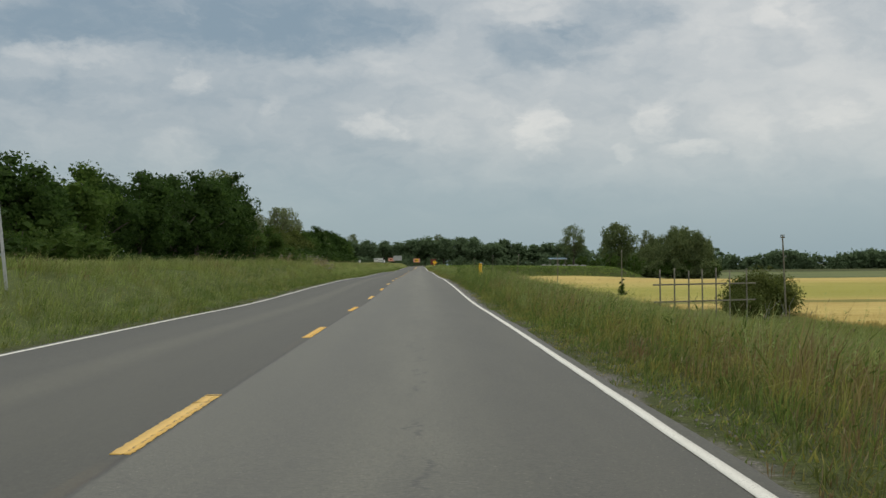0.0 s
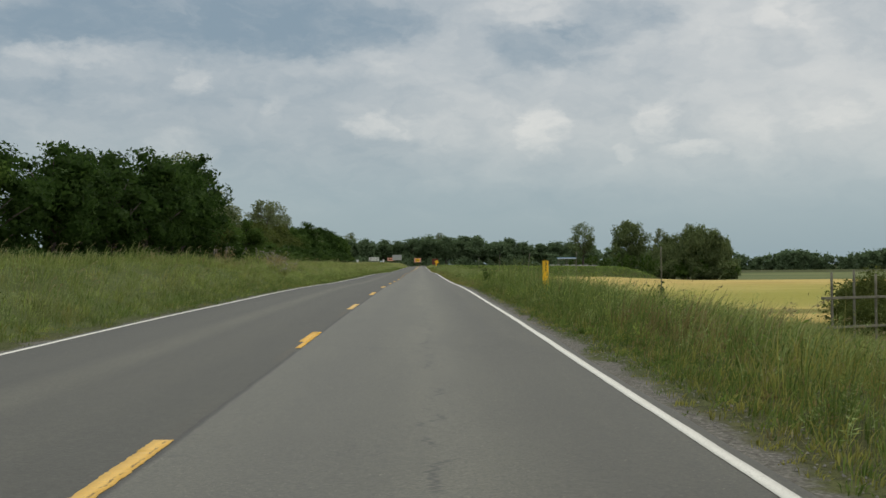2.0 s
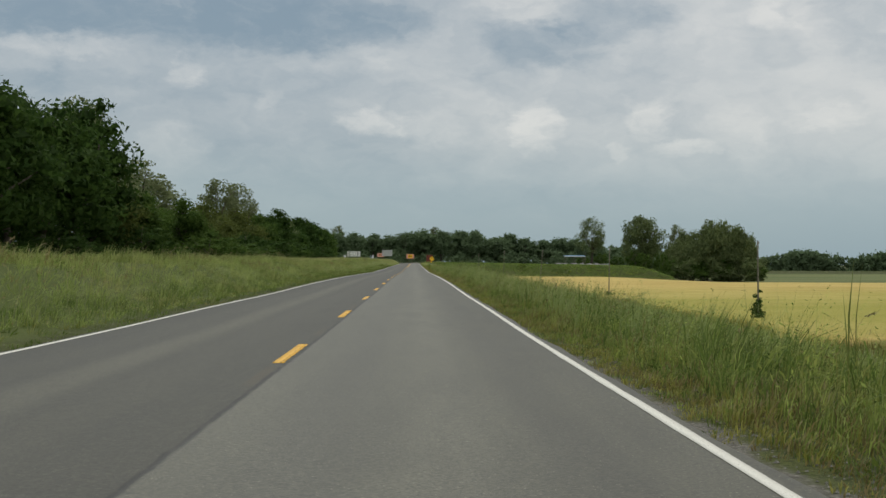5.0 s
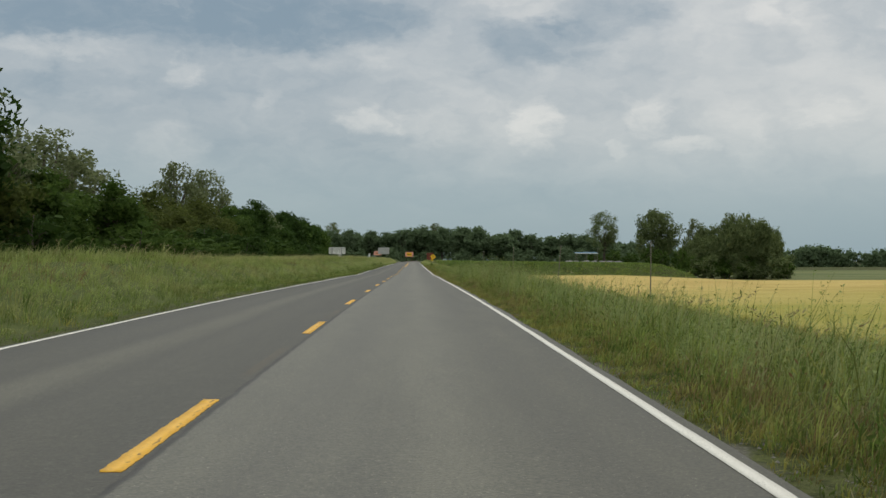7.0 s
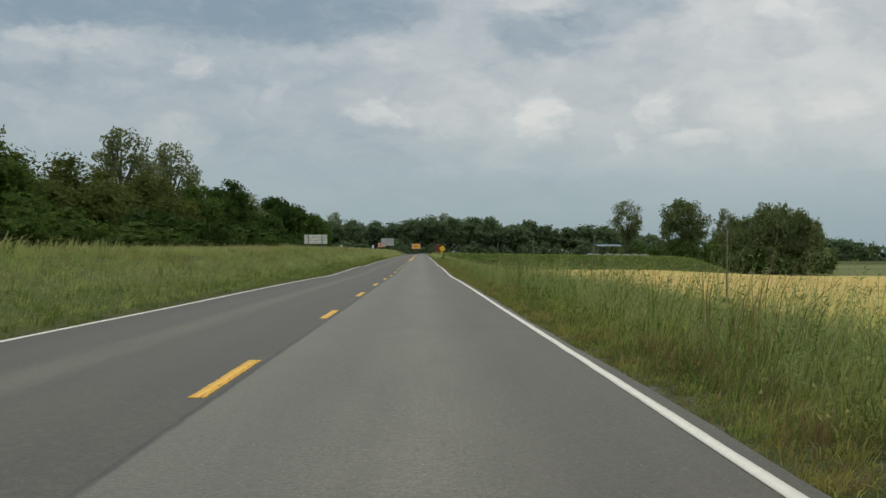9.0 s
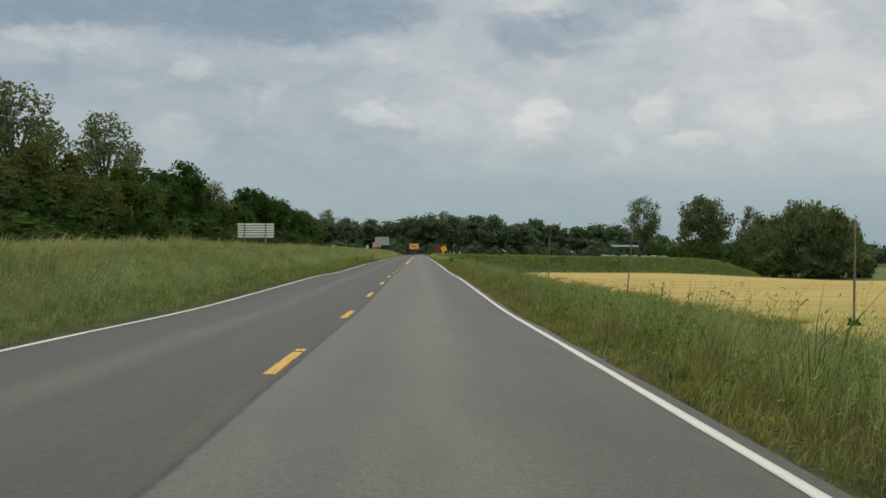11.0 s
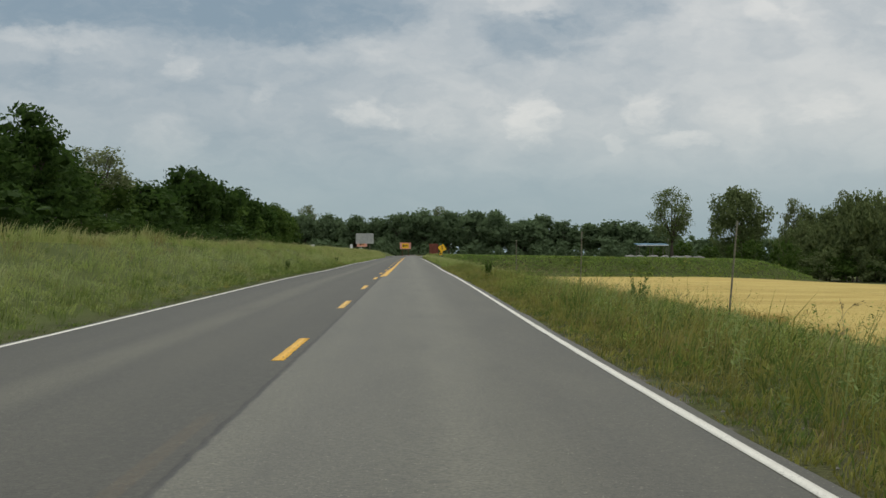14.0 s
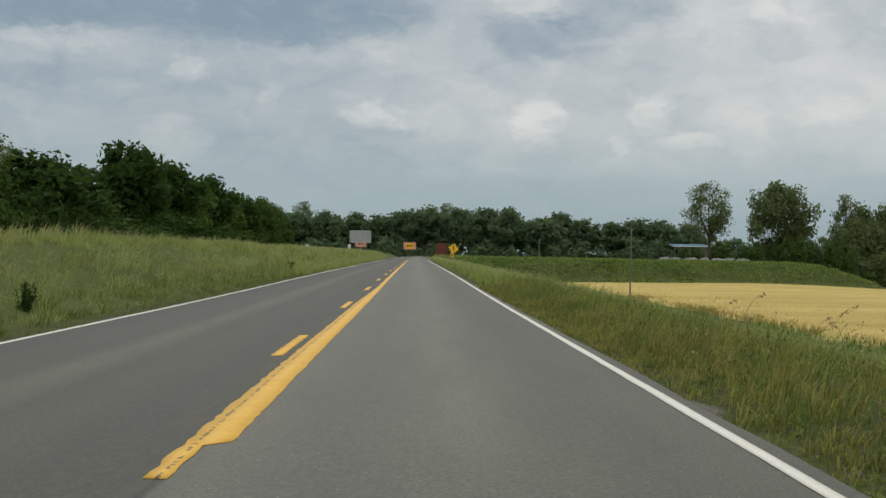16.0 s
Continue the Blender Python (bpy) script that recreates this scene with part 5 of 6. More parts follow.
def stalks(name, count, per, x0, x1, y0, y1, tall, leaf, mat, label, seed):
    """Leafy weeds: upright stems, each set with narrow leaves that shorten towards a loose top."""
    rs = np.random.RandomState(seed)
    k = count // 7
    px, py = np.repeat(rs.uniform(x0, x1, k), 7), np.repeat(rs.uniform(y0, y1, k), 7)
    n = len(px)
    x, y = px + rs.normal(scale=0.16, size=n), py + rs.normal(scale=0.16, size=n)
    h = tall(x, y) * rs.uniform(0.75, 1.15, n) * np.repeat(rs.uniform(0.7, 1.2, k), 7)
    keep = h > 0.2
    x, y, h = x[keep], y[keep], h[keep]
    n = len(x)
    z = land_z(x, y)
    la, lr = rs.uniform(0, 6.28, n), rs.uniform(0.05, 0.45, n) * h
    f = rs.uniform(0.15, 1.0, (n, per)) ** 0.7
    a = rs.uniform(0, 6.28, (n, per))
    bx, by = np.cos(la) * lr + 0.12 * h, np.sin(la) * lr
    c = np.stack([x[:, None] + bx[:, None] * f * f, y[:, None] + by[:, None] * f * f, z[:, None] + f * h[:, None]], -1)
    d = np.stack([np.cos(a), np.sin(a), rs.uniform(-0.5, 0.7, (n, per))], -1)
    s_ = (leaf * rs.uniform(0.6, 1.4, (n, per)) * (1.25 - 0.75 * f))[..., None]
    o = np.stack([-np.sin(a), np.cos(a), rs.uniform(-0.5, 0.5, (n, per))], -1)
    leaves = np.stack([c, c + d * s_ - o * s_ * 0.26, c + d * s_ * 2, c + d * s_ + o * s_ * 0.26], 2).reshape(-1, 4, 3)
    foot, top = np.stack([x, y, z], -1), np.stack([x + bx, y + by, z + h], -1)
    mid = np.stack([x + bx * 0.25, y + by * 0.25, z + h * 0.5], -1)
    e = np.array([0.004, 0.003, 0.0])
    stems = np.stack([foot, mid - e, top, mid + e], 1)
    return tagged(new(name, array_mesh(name, np.concatenate([leaves, stems]), 4, mat)), label, "weeds", kind="stuff")


stalks("weeds", 4900, 13, 4.8, 9.0, 112, 345, lambda x, y: 1.02 * body_height(x, y), 0.042, WEED_GREY, "grey-green leafy weeds standing on the right verge", 81)
stalks("weeds", 1500, 14, 4.8, 9.2, 0, 112, lambda x, y: 0.98 * body_height(x, y), 0.036, WEED_GREY, "grey-green leafy weeds among the seeding grass", 85)
stalks("weeds", 3600, 13, 4.7, 9.0, 0, 400, lambda x, y: 1.0 * body_height(x, y), 0.040, SWARD_DARK, "dark leafy weeds standing on the right verge", 82)
stalks("weeds", 1500, 13, 4.7, 9.0, 50, 400, lambda x, y: 0.95 * body_height(x, y), 0.045, SWARD_FRESH, "fresh green leafy weeds standing on the right verge", 83)
stalks("weeds", 900, 12, -10.0, -5.4, 2, 420, lambda x, y: 0.9 * left_body(x, y), 0.036, WEED_GREY, "greyish leafy weeds on the grassy bank", 84)
clumps("weeds", 800, 60, 4.6, 8.8, 50, 400, 0.40, 1.0, 0.036, body_height, SWARD_FRESH, "leafy green weeds crowded on the right verge", 41)
clumps("weeds", 750, 60, 4.5, 8.8, 0, 400, 0.40, 0.95, 0.036, body_height, SWARD_DARK, "dark leafy weeds on the right verge", 45)
clumps("weeds", 700, 36, 4.15, 6.0, 0, 400, 0.12, 0.28, 0.028, low, SWARD_DARK, "low green weeds beside the pavement", 44)
clumps("weeds", 40, 70, 4.4, 5.9, 342, 348, 0.55, 0.85, 0.034, body_height, SWARD_FRESH, "bright green leafy weeds in one patch of the verge", 50)
clumps("weeds", 14, 60, 4.6, 5.5, 354.6, 357.2, 0.60, 0.85, 0.030, body_height, SWARD_OLIVE, "olive weeds round the foot of a taller weed", 51)
clumps("weeds", 260, 40, 4.6, 8.4, 0, 400, 0.35, 0.75, 0.030, body_height, SWARD_BROWN, "brown withered weeds on the right verge", 46)
clumps("weeds", 420, 44, -9.5, -5.2, 0, 420, 0.25, 0.55, 0.036, verge_left, SWARD_DARK, "leafy weeds on the grassy bank", 47)
weeds("weeds", 1100, 8.5, 14.0, 0, 420, 0.8, 1.5, SWARD_FRESH, "tall leafy weeds on the embankment", 42)


def bank_growth(x, y):
    return step(-0.1, 0.35, waves(x, y, 5.0, 3.0))


clumps("weeds", 380, 34, 14, 78, 654, 690, 0.5, 1.2, 0.24, bank_growth, SWARD_DARK, "dark brush on the side road's bank", 48)
clumps("weeds", 560, 34, 52, 120, 650, 690, 0.5, 1.2, 0.24, bank_growth, SWARD_FRESH, "fresh green brush on the side road's bank", 49)


def seeding_stalks(name, count, x0, x1, lo, hi, label, seed):
    """Tall grass stalks that droop under loose brown panicles."""
    rs = np.random.RandomState(seed)
    out = []
    for i in range(count):
        x, y = rs.uniform(x0, x1), rs.uniform(0, 405)
        if waves(x, y, 11.0, 3.0) < -0.05:
            continue
        h, a = rs.uniform(lo, hi) * float(np.interp(y, RISE_Y, RISE_H)) ** 0.5 * 1.1, rs.normal(scale=0.9)
        z = float(land_z(x, y))
        dx, dy = math.cos(a), math.sin(a)
        pts = [np.array([x + dx * h * q * q * 0.32, y + dy * h * q * q * 0.32, z + h * (q - 0.22 * q ** 4)]) for q in (0.3, 0.6, 0.8, 0.93, 1.04)]
        o = np.array([0.004, 0.002, 0])
        for p, q in zip(pts, pts[1:]):
            out.append(np.array([[p - o, p + o, q + o * 0.7, q - o * 0.7]]))
        tipv = pts[-1] - pts[-3]
        for k in range(12):
            c = pts[-3] + tipv * rs.uniform(0.2, 1.1) + rs.normal(scale=0.010, size=3)
            e = rs.normal(size=3) * 0.006 + np.array([0, 0, -0.006])
            g = tipv * 0.10 + rs.normal(scale=0.006, size=3)
            out.append(np.array([[c - g, c - e, c + g, c + e]]))
    return tagged(new(name, array_mesh(name, np.concatenate(out), 4, SEEDS)), label, "grass", kind="stuff")


seeding_stalks("seeding_grass", 800, 5.6, 9.0, 0.75, 1.25, "drooping brown seed stalks over the right verge", 71)
seeding_stalks("seeding_grass", 900, -11.0, -6.0, 0.55, 0.9, "pale seed stalks over the left bank", 72)

# gravel on the shoulders
srs = np.random.RandomState(51)
gv = []
for k in range(8500):
    right = srs.uniform() < 0.75
    yy = srs.uniform(0, 150) if srs.uniform() < 0.6 else srs.uniform(0, 400)
    xx = 4.02 + abs(srs.normal(scale=0.45)) if right else -4.2 - abs(srs.normal(scale=0.3))
    if not right and srs.uniform() < 0.5:
        continue
    s = srs.uniform(0.007, 0.022)
    c = np.array([xx, yy, float(land_z(xx, yy)) + s * 0.3])
    o = np.array([[1, 0, 0], [0, 1, 0], [-1, 0, 0], [0, -1, 0], [0, 0, 0.8]]) * s * srs.uniform(0.6, 1.3, (5, 3)) + c
    for a, b in ((0, 1), (1, 2), (2, 3), (3, 0)):
        gv += [o[a], o[b], o[4]]
tagged(new("gravel", array_mesh("gravel", np.array(gv), 3, GRAVEL)), "loose grey gravel along the pavement edge", "gravel", kind="stuff")

# ---------------------------------------------------------------- things beside the road


def lathe_post(x0, z0, x1, z1, r0, r1, sides=10):
    bm = bmesh.new()
    n = 7
    pts = [(x0 + (x1 - x0) * i / (n - 1), 0, z0 + (z1 - z0) * i / (n - 1)) for i in range(n)]
    return tube(bm, pts, [r0 + (r1 - r0) * i / (n - 1) for i in range(n)], sides)


def vine_mesh(seed, h, r, count=420):
    rs = np.random.RandomState(seed)
    cs = [np.array([rs.uniform(-0.3, 0.3) * r, rs.uniform(-0.3, 0.3) * r, h * k / 7]) for k in range(8)]
    rr = [r * (1.0 - 0.75 * k / 7) for k in range(8)]
    return array_mesh("vine", leaf_cloud(rs, cs, rr, count / (8 * r * r * 0.4), 0.15), 3, LEAF_DARK)


def utility_pole(x, y, top, lean, vine_h, label, arm=False):
    z = float(land_z(x, y))
    h = top - z
    e = thing("utility_pole", label, "utility pole", (x, y, z), 0, "poles along the field")
    part("pole", lathe_post(0, -0.6, lean * h, h, 0.125, 0.085), POLE_WOOD, e, "weathered wooden pole", True)
    part("cap", boxes((lean * h, 0, h + 0.02, 0.20, 0.20, 0.06), bevel=0.01), ALU_DARK, e)
    if arm:
        part("crossarm", boxes((lean * h, -0.11, h - 0.30, 0.50, 0.10, 0.12), bevel=0.01), POLE_WOOD, e, "short wooden crossarm")
        for dx in (-0.19, 0.19):
            part("insulator", lathe_post(lean * h + dx, h - 0.24, lean * h + dx, h + 0.02, 0.06, 0.045, 8), BLACK, e, "dark insulator", True)
        part("bracket", boxes((lean * h * 0.75 + 0.16, 0, h * 0.75, 0.34, 0.06, 0.08), (lean * h * 0.75 + 0.30, 0, h * 0.75 + 0.10, 0.09, 0.09, 0.20), bevel=0.01), ALU_DARK, e, "dark side bracket")
    else:
        part("insulator", boxes((lean * h + 0.16, 0, h - 0.25, 0.10, 0.10, 0.22), (lean * h + 0.10, 0, h - 0.25, 0.14, 0.04, 0.04), bevel=0.01), ALU_DARK, e)
    if vine_h:
        part("vine", vine_mesh(int(y), vine_h, 1.0, 1300), None, e, "green creeper climbing the pole's foot")
    return e


utility_pole(46.4, 138.8, 4.42, -0.035, 0, "grey wooden utility pole with a short crossarm beside a bush", True)
utility_pole(43.6, 241.5, 3.9, -0.01, 3.9, "thin wooden utility pole with creeper at its foot")
utility_pole(41.6, 342, 4.2, 0.012, 1.2, "wooden utility pole with thin creeper at its foot")
utility_pole(37.4, 439, 4.75, 0.092, 0, "leaning weathered wooden utility pole at the field's edge")
utility_pole(34.5, 537, 5.4, 0.02, 0, "wooden utility pole at the field's edge")
utility_pole(30.7, 636, 4.9, 0.0, 0, "wooden utility pole near the side road")
utility_pole(90, 716, 6.5, 0.0, 0, "wooden utility pole near the side road")

# timber frame of a stripped hoarding
FX, FY, FTURN = 20.8, 88.0, 0.503
fz = float(land_z(26, FY))
fr = thing("timber_frame", "bare timber frame of an old hoarding, posts and rails only", "frame", (FX, FY, fz), math.degrees(FTURN))
for i in range(7):
    px = 0.12 + 1.47 * i + (0.45 if i == 6 else 0)
    pz = float(land_z(FX + px * math.cos(FTURN), FY + px * math.sin(FTURN))) - fz
    part("post", lathe_post(px, pz - 0.5, px + 0.03 * (i % 3 - 1), 0.62 - fz + 0.12 * math.sin(i * 2.1), 0.070, 0.058, 7), POLE_WOOD, fr, "", True)
for z0, x0, x1 in ((-0.58, -0.7, 10.3), (-1.95, -0.6, 10.3)):
    part("rail", boxes(((x0 + x1) / 2, -0.10, z0 - fz, x1 - x0, 0.05, 0.12), bevel=0.008), POLE_WOOD, fr)

# bush and dead stems beside the first pole
plant("bush", 47.5, 146, 0.75, 1.30, "bush", "large dark rounded bush at the field's edge", "bush", turn=0.6)
plant("bush", 43.8, 140, -2.2, 0.75, "bush", "dark bush beside the bare timber frame", "bush", turn=2.6)
dead = thing("dead_stems", "bleached dead stems in front of a bush", "dead branches", (43.0, 133, float(land_z(43, 133))))
drg = random.Random(8)
for i in range(6):
    bm = bmesh.new()
    a, q = (drg.uniform(-2.5, 4.5), drg.uniform(-1, 1), -0.2), drg.uniform(2.2, 4.4)
    b = (a[0] + drg.uniform(-0.3, 0.9), a[1], q * 0.6)
    c = (b[0] + drg.uniform(-0.4, 1.4), a[1] + 0.2, q)
    tube(bm, [a, b, c], [0.035, 0.026, 0.010], 5)
    part("stem", bm, RUBBLE, dead)

# yellow marker post with two figures
mk = thing("marker_post", "yellow reflective roadside marker post with black figures", "marker post", (5.81, 71.6, float(land_z(5.81, 71.6))))
bm = bmesh.new()
prof = [(-0.10, 0.035), (-0.075, -0.005), (-0.05, -0.012), (0.05, -0.012), (0.085, -0.006), (0.10, 0.02)]
for z0, z1 in ((-0.3, 1.36 + 0.25),):
    ring = []
    for z in (z0, z1):
        ring.append([bm.verts.new((px, py, z)) for px, py in prof] + [bm.verts.new((px * 0.96, py + 0.006, z)) for px, py in reversed(prof)])
    k = len(ring[0])
    for i in range(k):
        bm.faces.new((ring[0][i], ring[0][(i + 1) % k], ring[1][(i + 1) % k], ring[1][i]))
    bm.faces.new(ring[1])
    bm.faces.new(ring[0][::-1])
mk_top = 1.225 - float(land_z(5.81, 71.6))
for v in bm.verts:
    if v.co.z > 1:
        v.co.z = mk_top
part("post", bm, SIGN_YELLOW, mk, "yellow folded plastic post")
part("cap", boxes((0, 0.008, mk_top + 0.006, 0.20, 0.05, 0.012), bevel=0.003), BLACK, mk, "dark top edge")


def letters(body, size, mat, parent, m, label):
    cu = bpy.data.curves.new("figure", "FONT")
    cu.body, cu.size, cu.align_x, cu.extrude = body, size, "CENTER", 0.002
    tmp = new("figure", cu)
    me = bpy.data.meshes.new_from_object(tmp.evaluated_get(bpy.context.evaluated_depsgraph_get()))
    bpy.data.objects.remove(tmp)
    me.materials.append(mat)
    ob = new("figure", me)
    ob.parent = parent
    ob.matrix_basis = m
    return tagged(ob, label)


letters("3", 0.19, BLACK, mk, pose(0.005, -0.016, mk_top - 0.17, 90), "black figure three")
letters("2", 0.19, BLACK, mk, pose(0.005, -0.016, mk_top - 0.335, 90), "black figure two")

# leaning steel post with no sign on it
lp = thing("sign_post", "bare galvanised steel sign post in the grass", "sign post", (-7.85, 21.0, float(land_z(-7.85, 21))))
bm = boxes((0, 0, 1.3, 0.07, 0.006, 3.2), (-0.033, 0.02, 1.3, 0.006, 0.04, 3.2), (0.033, 0.02, 1.3, 0.006, 0.04, 3.2))
bmesh.ops.rotate(bm, verts=bm.verts, cent=(0, 0, 0), matrix=Matrix.Rotation(radians(-5.5), 3, "Y"))
part("channel", bm, GALV, lp)

# big sign seen from its back
sb = thing("road_sign", "back of a ribbed aluminium road sign on two steel posts", "road sign", (-9.05, 310.3, float(land_z(-9.05, 310.3))), -2)
gz = float(land_z(-9.05, 310.3))
b0, hgt, wid = 2.05 - gz, 0.96, 2.36
for i in range(6):
    h6 = hgt / 6
    zc = b0 + h6 * (i + 0.5)
    pl = part("plank", boxes((0, -0.012, zc + 0.028, wid, 0.03, h6 - 0.06), (0, -0.030, zc + h6 / 2 - 0.008, wid, 0.05, 0.012), (0, -0.030, zc - h6 / 2 + 0.058, wid, 0.05, 0.010), bevel=0.002), ALU, sb, "pale aluminium plank")
    # the channel's dark metal colours in the shade under each flange
    part("channel", boxes((0, 0.006, zc - h6 / 2 + 0.024, wid - 0.01, 0.012, 0.040)), ALU_DARK, pl, "dark channel between planks")
for px in (-0.72, 0.66):
    part("post", boxes((px, -0.105, (b0 + hgt) / 2 - 0.2, 0.075, 0.06, b0 + hgt + 0.4), (px, -0.078, (b0 + hgt) / 2 - 0.2, 0.035, 0.02, b0 + hgt + 0.38), bevel=0.006), ALU_DARK, sb)
    for zz in (0.12, 0.5, 0.86):
        part("clamp", boxes((px, -0.06, b0 + zz, 0.13, 0.10, 0.03), bevel=0.004), GALV, sb)


def two_post_sign(name, label, x, y, w, z0, z1, mat, post_mat, cat="road sign", lean=0.0):
    z = float(land_z(x, y)) if abs(x) > 4 or y > CROSS else float(road_z(y)) - 0.1
    e = thing(name, label, cat, (x, y, z))
    part("panel", boxes((0, 0, (z0 + z1) / 2 - z, w, 0.05, z1 - z0), bevel=0.015), mat, e)
    for px in (-w * 0.28, w * 0.28):
        part("post", boxes((px, 0.07, (z1 - z) / 2 - 0.15, 0.12, 0.08, z1 - z + 0.3), bevel=0.008), post_mat, e)
    return e, z


# hoarding and the detour signs at the crossing
e, z = two_post_sign("billboard", "blank weathered grey roadside billboard on posts", -9.3, 590, 4.1, 3.5, 5.75, BOARD, POLE_WOOD, "billboard")
part("trim", boxes((0, -0.035, 3.5 - z, 4.2, 0.03, 0.10), (0, -0.035, 5.8 - z, 4.2, 0.03, 0.10), (-2.08, -0.035, 4.65 - z, 0.08, 0.03, 2.2), (2.08, -0.035, 4.65 - z, 0.08, 0.03, 2.2)), GALV, e)
e, z = two_post_sign("road_sign", "faded pink arrow board beyond the crossing", -16.3, 750, 3.7, 3.6, 5.6, SIGN_PINK, RUST)
part("centre_panel", boxes((0, -0.030, 4.6 - z, 2.3, 0.012, 1.3)), SIGN_ORANGE, e, "orange centre panel")
part("arrow", boxes((0.1, -0.042, 4.6 - z, 1.4, 0.012, 0.26), (-0.68, -0.042, 4.6 - z, 0.32, 0.012, 0.7)), BLACK, e, "dark arrow")
e, z = two_post_sign("road_sign", "small pale sign beside the pink arrow board", -21.0, 765, 1.0, 2.9, 4.6, SIGN_WHITE, GALV)
e, z = two_post_sign("road_sign", "large orange arrow board facing the end of the road", -0.3, 750, 4.0, 2.8, 5.2, SIGN_ORANGE, RUST)
part("border", boxes((0, -0.03, 5.1 - z, 4.1, 0.02, 0.1), (0, -0.03, 2.9 - z, 4.1, 0.02, 0.1), (-2.0, -0.03, 4.0 - z, 0.1, 0.02, 2.3), (2.0, -0.03, 4.0 - z, 0.1, 0.02, 2.3), (-1.65, -0.03, 4.0 - z, 0.5, 0.02, 1.9), (1.65, -0.03, 4.0 - z, 0.5, 0.02, 1.9)), SIGN_PINK, e, "faded red border")
part("centre_panel", boxes((0, -0.028, 4.0 - z, 2.5, 0.012, 1.7)), SIGN_YELLOW, e, "orange-yellow centre panel")
part("arrow", boxes((0.15, -0.040, 4.0 - z, 1.5, 0.012, 0.30), (-0.75, -0.040, 4.0 - z, 0.35, 0.012, 0.8)), BLACK, e, "dark arrow")

# yellow diamond with its plate below
dz_ = float(land_z(8.95, 590))
dm = thing("warning_sign", "leaning yellow diamond warning sign with a black curve arrow", "warning sign", (8.95, 590, dz_))
zc = 2.38 - dz_
tilt = Matrix.Translation((0, 0, 0)) @ Matrix.Rotation(radians(10), 4, "Y")
bm = boxes((0, 0, 0, 1.52, 0.01, 1.52), bevel=0.004)
bmesh.ops.transform(bm, verts=bm.verts, matrix=Matrix.Translation((0.1, 0, zc)) @ Matrix.Rotation(radians(45 + 14), 4, "Y"))
part("diamond", bm, SIGN_YELLOW, dm)
bm = boxes((0.08, -0.012, -0.25, 0.13, 0.012, 0.42), (0.0, -0.012, 0.02, 0.30, 0.012, 0.13), (-0.10, -0.012, 0.20, 0.13, 0.012, 0.36))
bmesh.ops.create_cone(bm, segments=3, radius1=0.22, radius2=0.22, depth=0.012, cap_ends=True, matrix=Matrix.Translation((-0.10, -0.012, 0.40)) @ Matrix.Rotation(radians(90), 4, "X") @ Matrix.Rotation(radians(90), 4, "Z"))
bmesh.ops.transform(bm, verts=bm.verts, matrix=Matrix.Translation((0.1, 0, zc)) @ Matrix.Rotation(radians(14), 4, "Y"))
part("arrow", bm, BLACK, dm, "black curve arrow")
part("plate", boxes((-0.2, 0, zc - 1.30, 0.62, 0.01, 0.62), bevel=0.004), SIGN_YELLOW, dm)
part("plate_bar", boxes((-0.2, -0.010, zc - 1.30, 0.36, 0.006, 0.26)), BLACK, dm)
part("post", boxes((-0.12, 0.04, (zc) / 2 - 0.2, 0.07, 0.05, zc + 1.0), bevel=0.006), GALV, dm)

# rust-red container by the crossing, white shed on the left
cz = float(land_z(10, 742))
ct = thing("container", "rust-red steel container beyond the crossing", "container", (10, 742, cz))
bh = 4.7 - cz
part("body", boxes((0, 0, bh / 2, 3.2, 5, bh), bevel=0.05), RUST, ct)
for k in range(9):
    part("rib", boxes((-1.4 + 0.35 * k, -2.53, bh / 2, 0.12, 0.06, bh - 0.3)), RUST, ct)
wz = float(land_z(-40, 770))
ws = thing("shed", "small white shed behind the grassy bank", "shed", (-38.5, 800, wz))
part("wall", boxes((0, 0, 1.55, 1.3, 1.6, 3.3), bevel=0.03), SIGN_WHITE, ws)
part("roof", boxes((0, 0, 3.25, 1.5, 1.8, 0.14), bevel=0.03), GALV, ws)

# open canopy with a blue roof
nz = float(land_z(85, 716))
cp = thing("canopy", "open shelter with a flat blue metal roof on posts", "shelter", (84.6, 718, nz))
rt = 4.5 - nz
bm = bmesh.new()
for k in range(16):
    box(bm, -5.1 + 0.68 * k, 0, rt, 0.60, 6.0, 0.10)
box(bm, 0, 0, rt - 0.12, 10.9, 6.0, 0.16)
bmesh.ops.rotate(bm, verts=bm.verts, cent=(0, 0, rt), matrix=Matrix.Rotation(radians(4), 3, "X"))
part("roof", bm, BLUE_ROOF, cp, "blue ribbed metal roof")
part("fascia", boxes((0, -3.05, rt - 0.42, 10.9, 0.08, 0.28)), SIGN_WHITE, cp, "pale fascia")
for px in (-4.6, 0.0, 4.6):
    for py in (-2.5, 2.5):
        part("post", boxes((px, py, rt / 2 - 0.2, 0.22, 0.22, rt + 0.1), bevel=0.02), POLE_WOOD, cp)

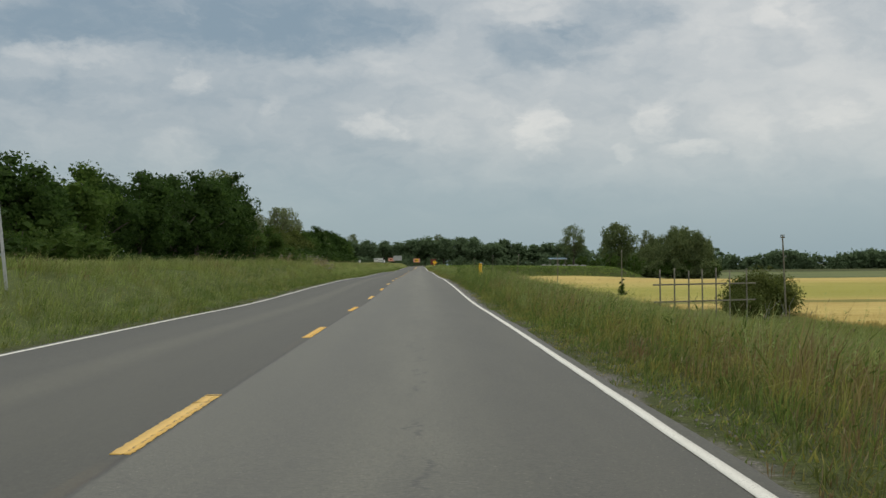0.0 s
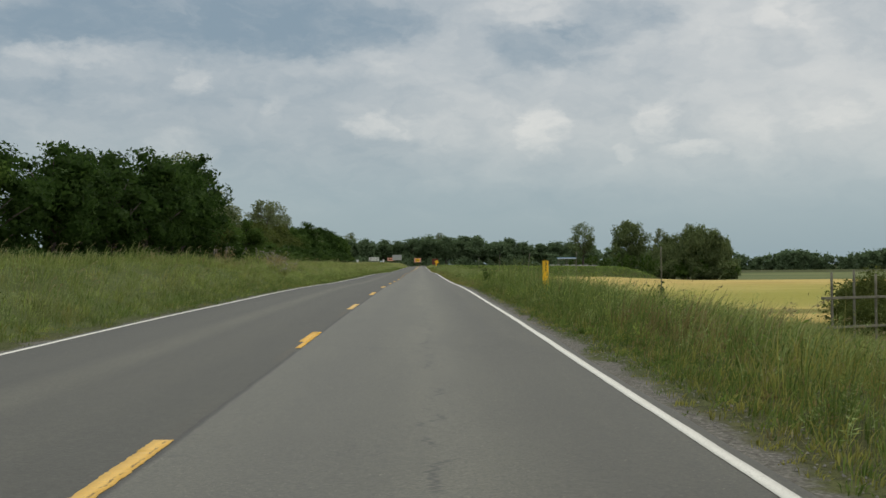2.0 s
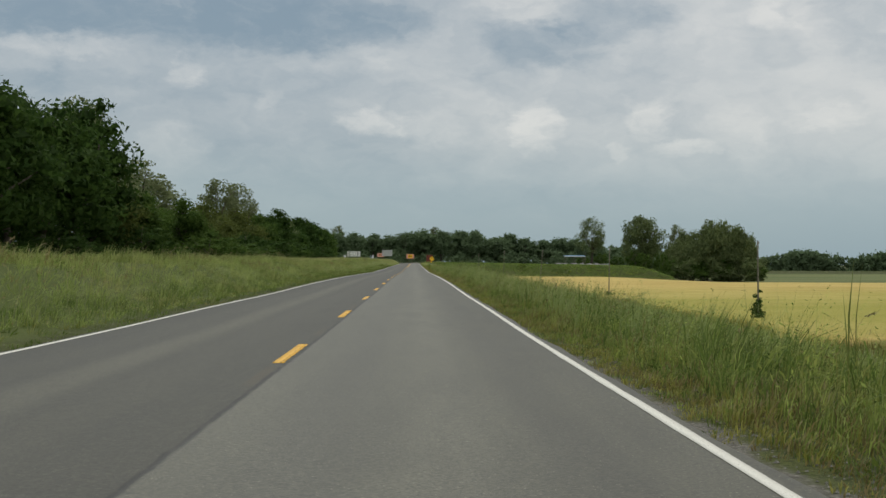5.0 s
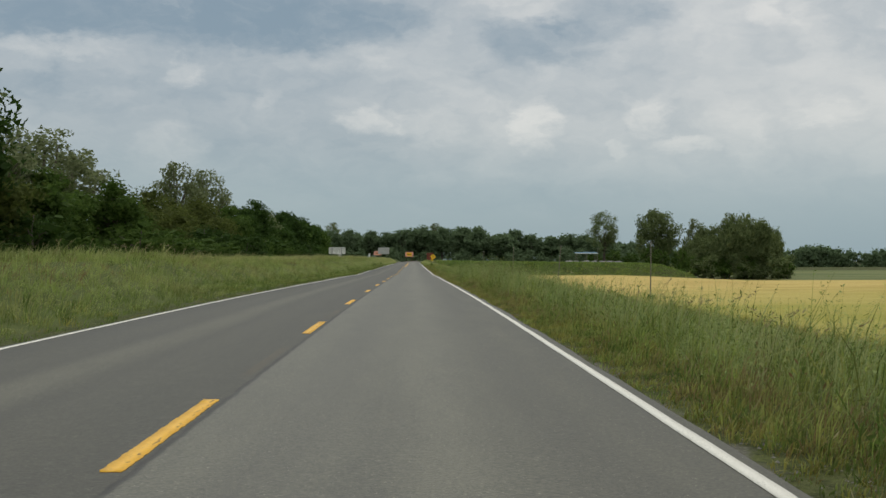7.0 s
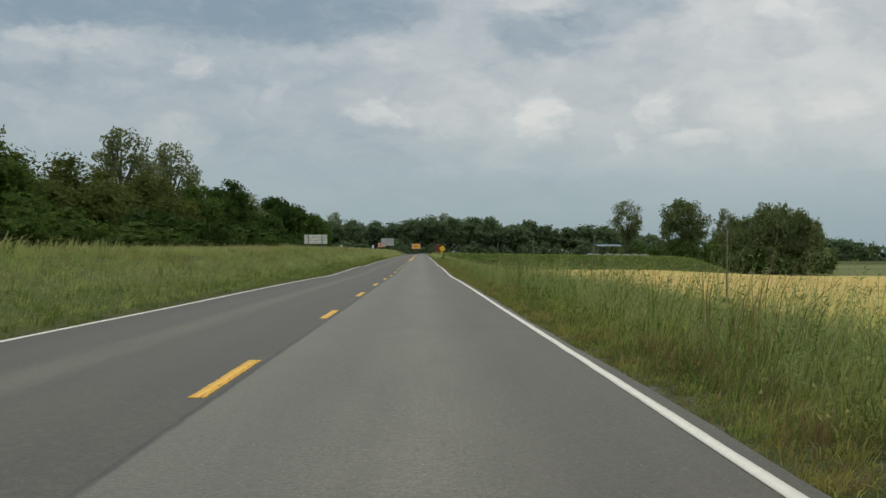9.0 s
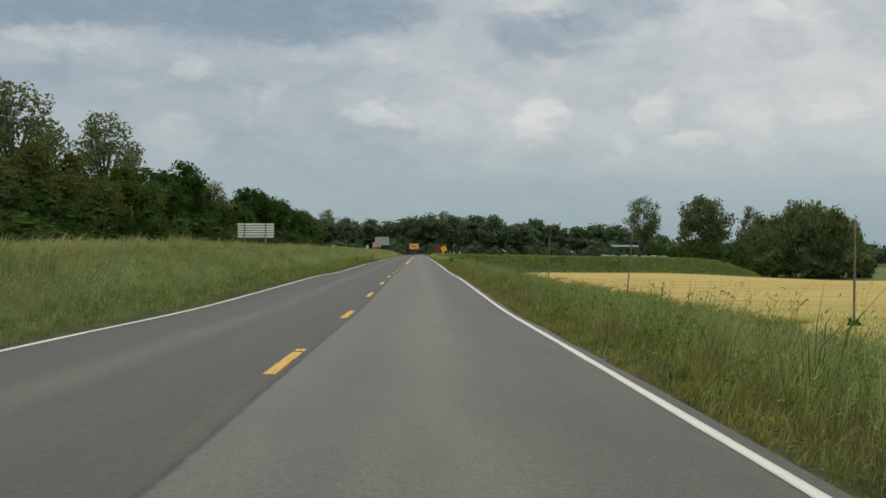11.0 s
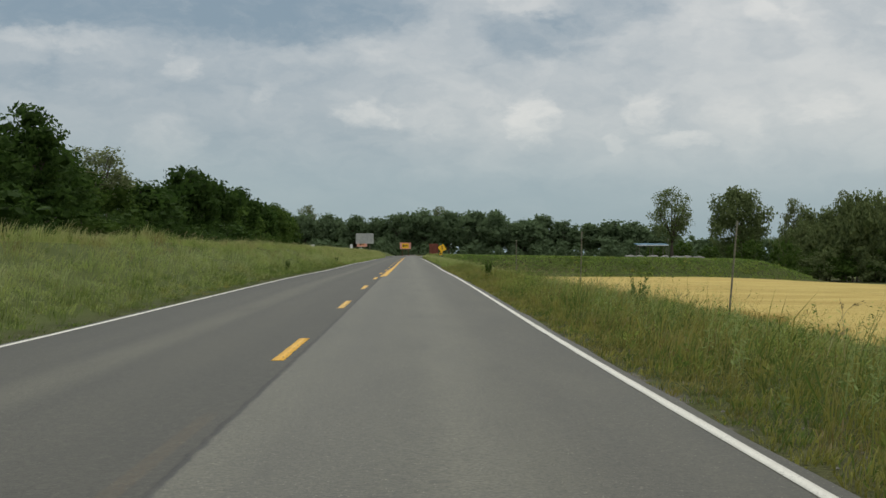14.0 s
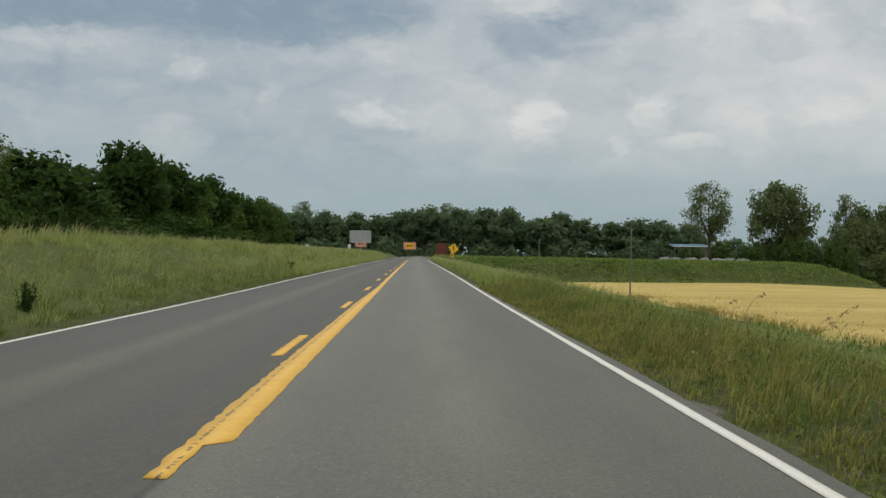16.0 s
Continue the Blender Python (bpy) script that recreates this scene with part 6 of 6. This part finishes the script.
# heaps of pale rubble on the bank
hr = random.Random(77)
for i in range(7):
    x = 75 + 4.0 * i + hr.uniform(-0.6, 0.6)
    z = float(land_z(x, 707))
    bm = bmesh.new()
    bmesh.ops.create_icosphere(bm, subdivisions=3, radius=1.0)
    sd = hr.uniform(0, 50)
    for v in bm.verts:
        k = 1 + 0.35 * noise.noise(v.co * 2.2 + Vector((sd, 0, 0))) + 0.15 * noise.noise(v.co * 6 + Vector((0, sd, 0)))
        v.co = Vector((v.co.x * 2.3 * k, v.co.y * 1.6 * k, max(-0.25, v.co.z * hr.uniform(0.97, 1.0) * 1.0 * k)))
    ob = new("mound", mesh_of("mound", bm, RUBBLE))
    ob.matrix_world = pose(x, 707, z, 0, 0, hr.uniform(0, 360))
    tagged(ob, "pale stony mound on the side road's bank", "mound", "stony mounds")

# single weeds that stand out


def weed_bush(x, y, h, wide, count, label, mat, seed, pale=0.0):
    """A bushy weed: stems from one root, each with leaves up its length."""
    rs = np.random.RandomState(seed)
    e = thing("weed_bush", label, "weed", (x, y, float(land_z(x, y)) - 0.03))
    bm = bmesh.new()
    leaves, heads = [], []
    for i in range(count):
        a, q = rs.uniform(0, 6.28), rs.uniform(0.55, 1.0) * h
        r0, r1 = rs.uniform(0, 0.25) * wide, rs.uniform(0.2, 0.55) * wide
        foot = np.array([math.cos(a) * r0, math.sin(a) * r0, 0.0])
        top = np.array([math.cos(a) * r1, math.sin(a) * r1, q])
        mid = (foot + top) / 2 + np.array([0, 0, 0.08 * q])
        tube(bm, [foot, mid, top], [0.009, 0.007, 0.003], 3)
        n = 26
        f = rs.uniform(0.12, 1.02, (n, 1))
        c = foot + (top - foot) * f + rs.normal(scale=0.045 * wide, size=(n, 3))
        d = rs.normal(size=(n, 3)) + np.array([0, 0, 0.4])
        s = rs.uniform(0.03, 0.085, (n, 1)) * (1.2 - 0.6 * f)
        o = np.cross(d, rs.normal(size=(n, 3)))
        d, o = d / np.linalg.norm(d, axis=1)[:, None], o / np.linalg.norm(o, axis=1)[:, None]
        leaves.append(np.stack([c - d * s, c - o * s * 0.4, c + d * s, c + o * s * 0.4], 1))
        if rs.uniform() < pale:
            k = top + rs.normal(scale=0.05, size=(3, 3))
            w = rs.normal(scale=0.022, size=(3, 3))
            v = rs.normal(scale=0.022, size=(3, 3))
            heads.append(np.stack([k - w, k - v, k + w, k + v], 1))
    part("stem", bm, BARK if pale else mat, e)
    part("foliage", array_mesh("foliage", np.concatenate(leaves), 4, mat), None, e)
    if heads:
        tagged(part("seed_fluff", array_mesh("seed_fluff", np.concatenate(heads), 4, SEED_FLUFF), None, e), "pale fluffy seed heads", kind="stuff")
    return e


THISTLE = "brownish gone-over thistle clump with pale seed heads"
for k, (x, y, h, w) in enumerate(((-7.5, 110.0, 0.8, 1.3), (-7.9, 112.5, 1.0, 1.5), (-7.0, 108.5, 0.65, 1.0), (-8.7, 118.0, 1.25, 2.0), (-9.8, 116.0, 1.3, 1.7), (-11.4, 112.5, 1.4, 1.4), (-9.4, 120.0, 1.1, 1.7), (-7.7, 119.5, 0.85, 1.2))):
    weed_bush(x, y, h, w, 30, THISTLE, GRASS_BROWN if k % 2 else GRASS_LEFT, 200 + k, 0.8)
TALL_WEED = "tall leafy green weed standing over the verge"
for k, (x, y, h, w, m) in enumerate(((10.3, 276.0, 1.6, 1.6, GRASS_DEEP), (8.0, 338.0, 1.3, 0.65, LEAF_MID), (4.97, 357.5, 1.06, 0.36, LEAF_MID), (5.3, 97.0, 1.10, 0.46, LEAF_MID), (5.6, 99.0, 0.9, 0.5, LEAF_MID), (7.2, 89.0, 1.25, 1.2, GRASS_BROWN))):
    weed_bush(x, y, h, w, 34, TALL_WEED if m is not GRASS_BROWN else "dark reddish-brown bushy weed on the verge", m, 220 + k)
for k, (x, y, h) in enumerate(((-5.8, 374.8, 0.70), (-5.9, 424, 0.6))):
    weed_bush(x, y, h, 0.45, 12, "small dark leafy weed in the verge grass", LEAF_DARK, 240 + k)
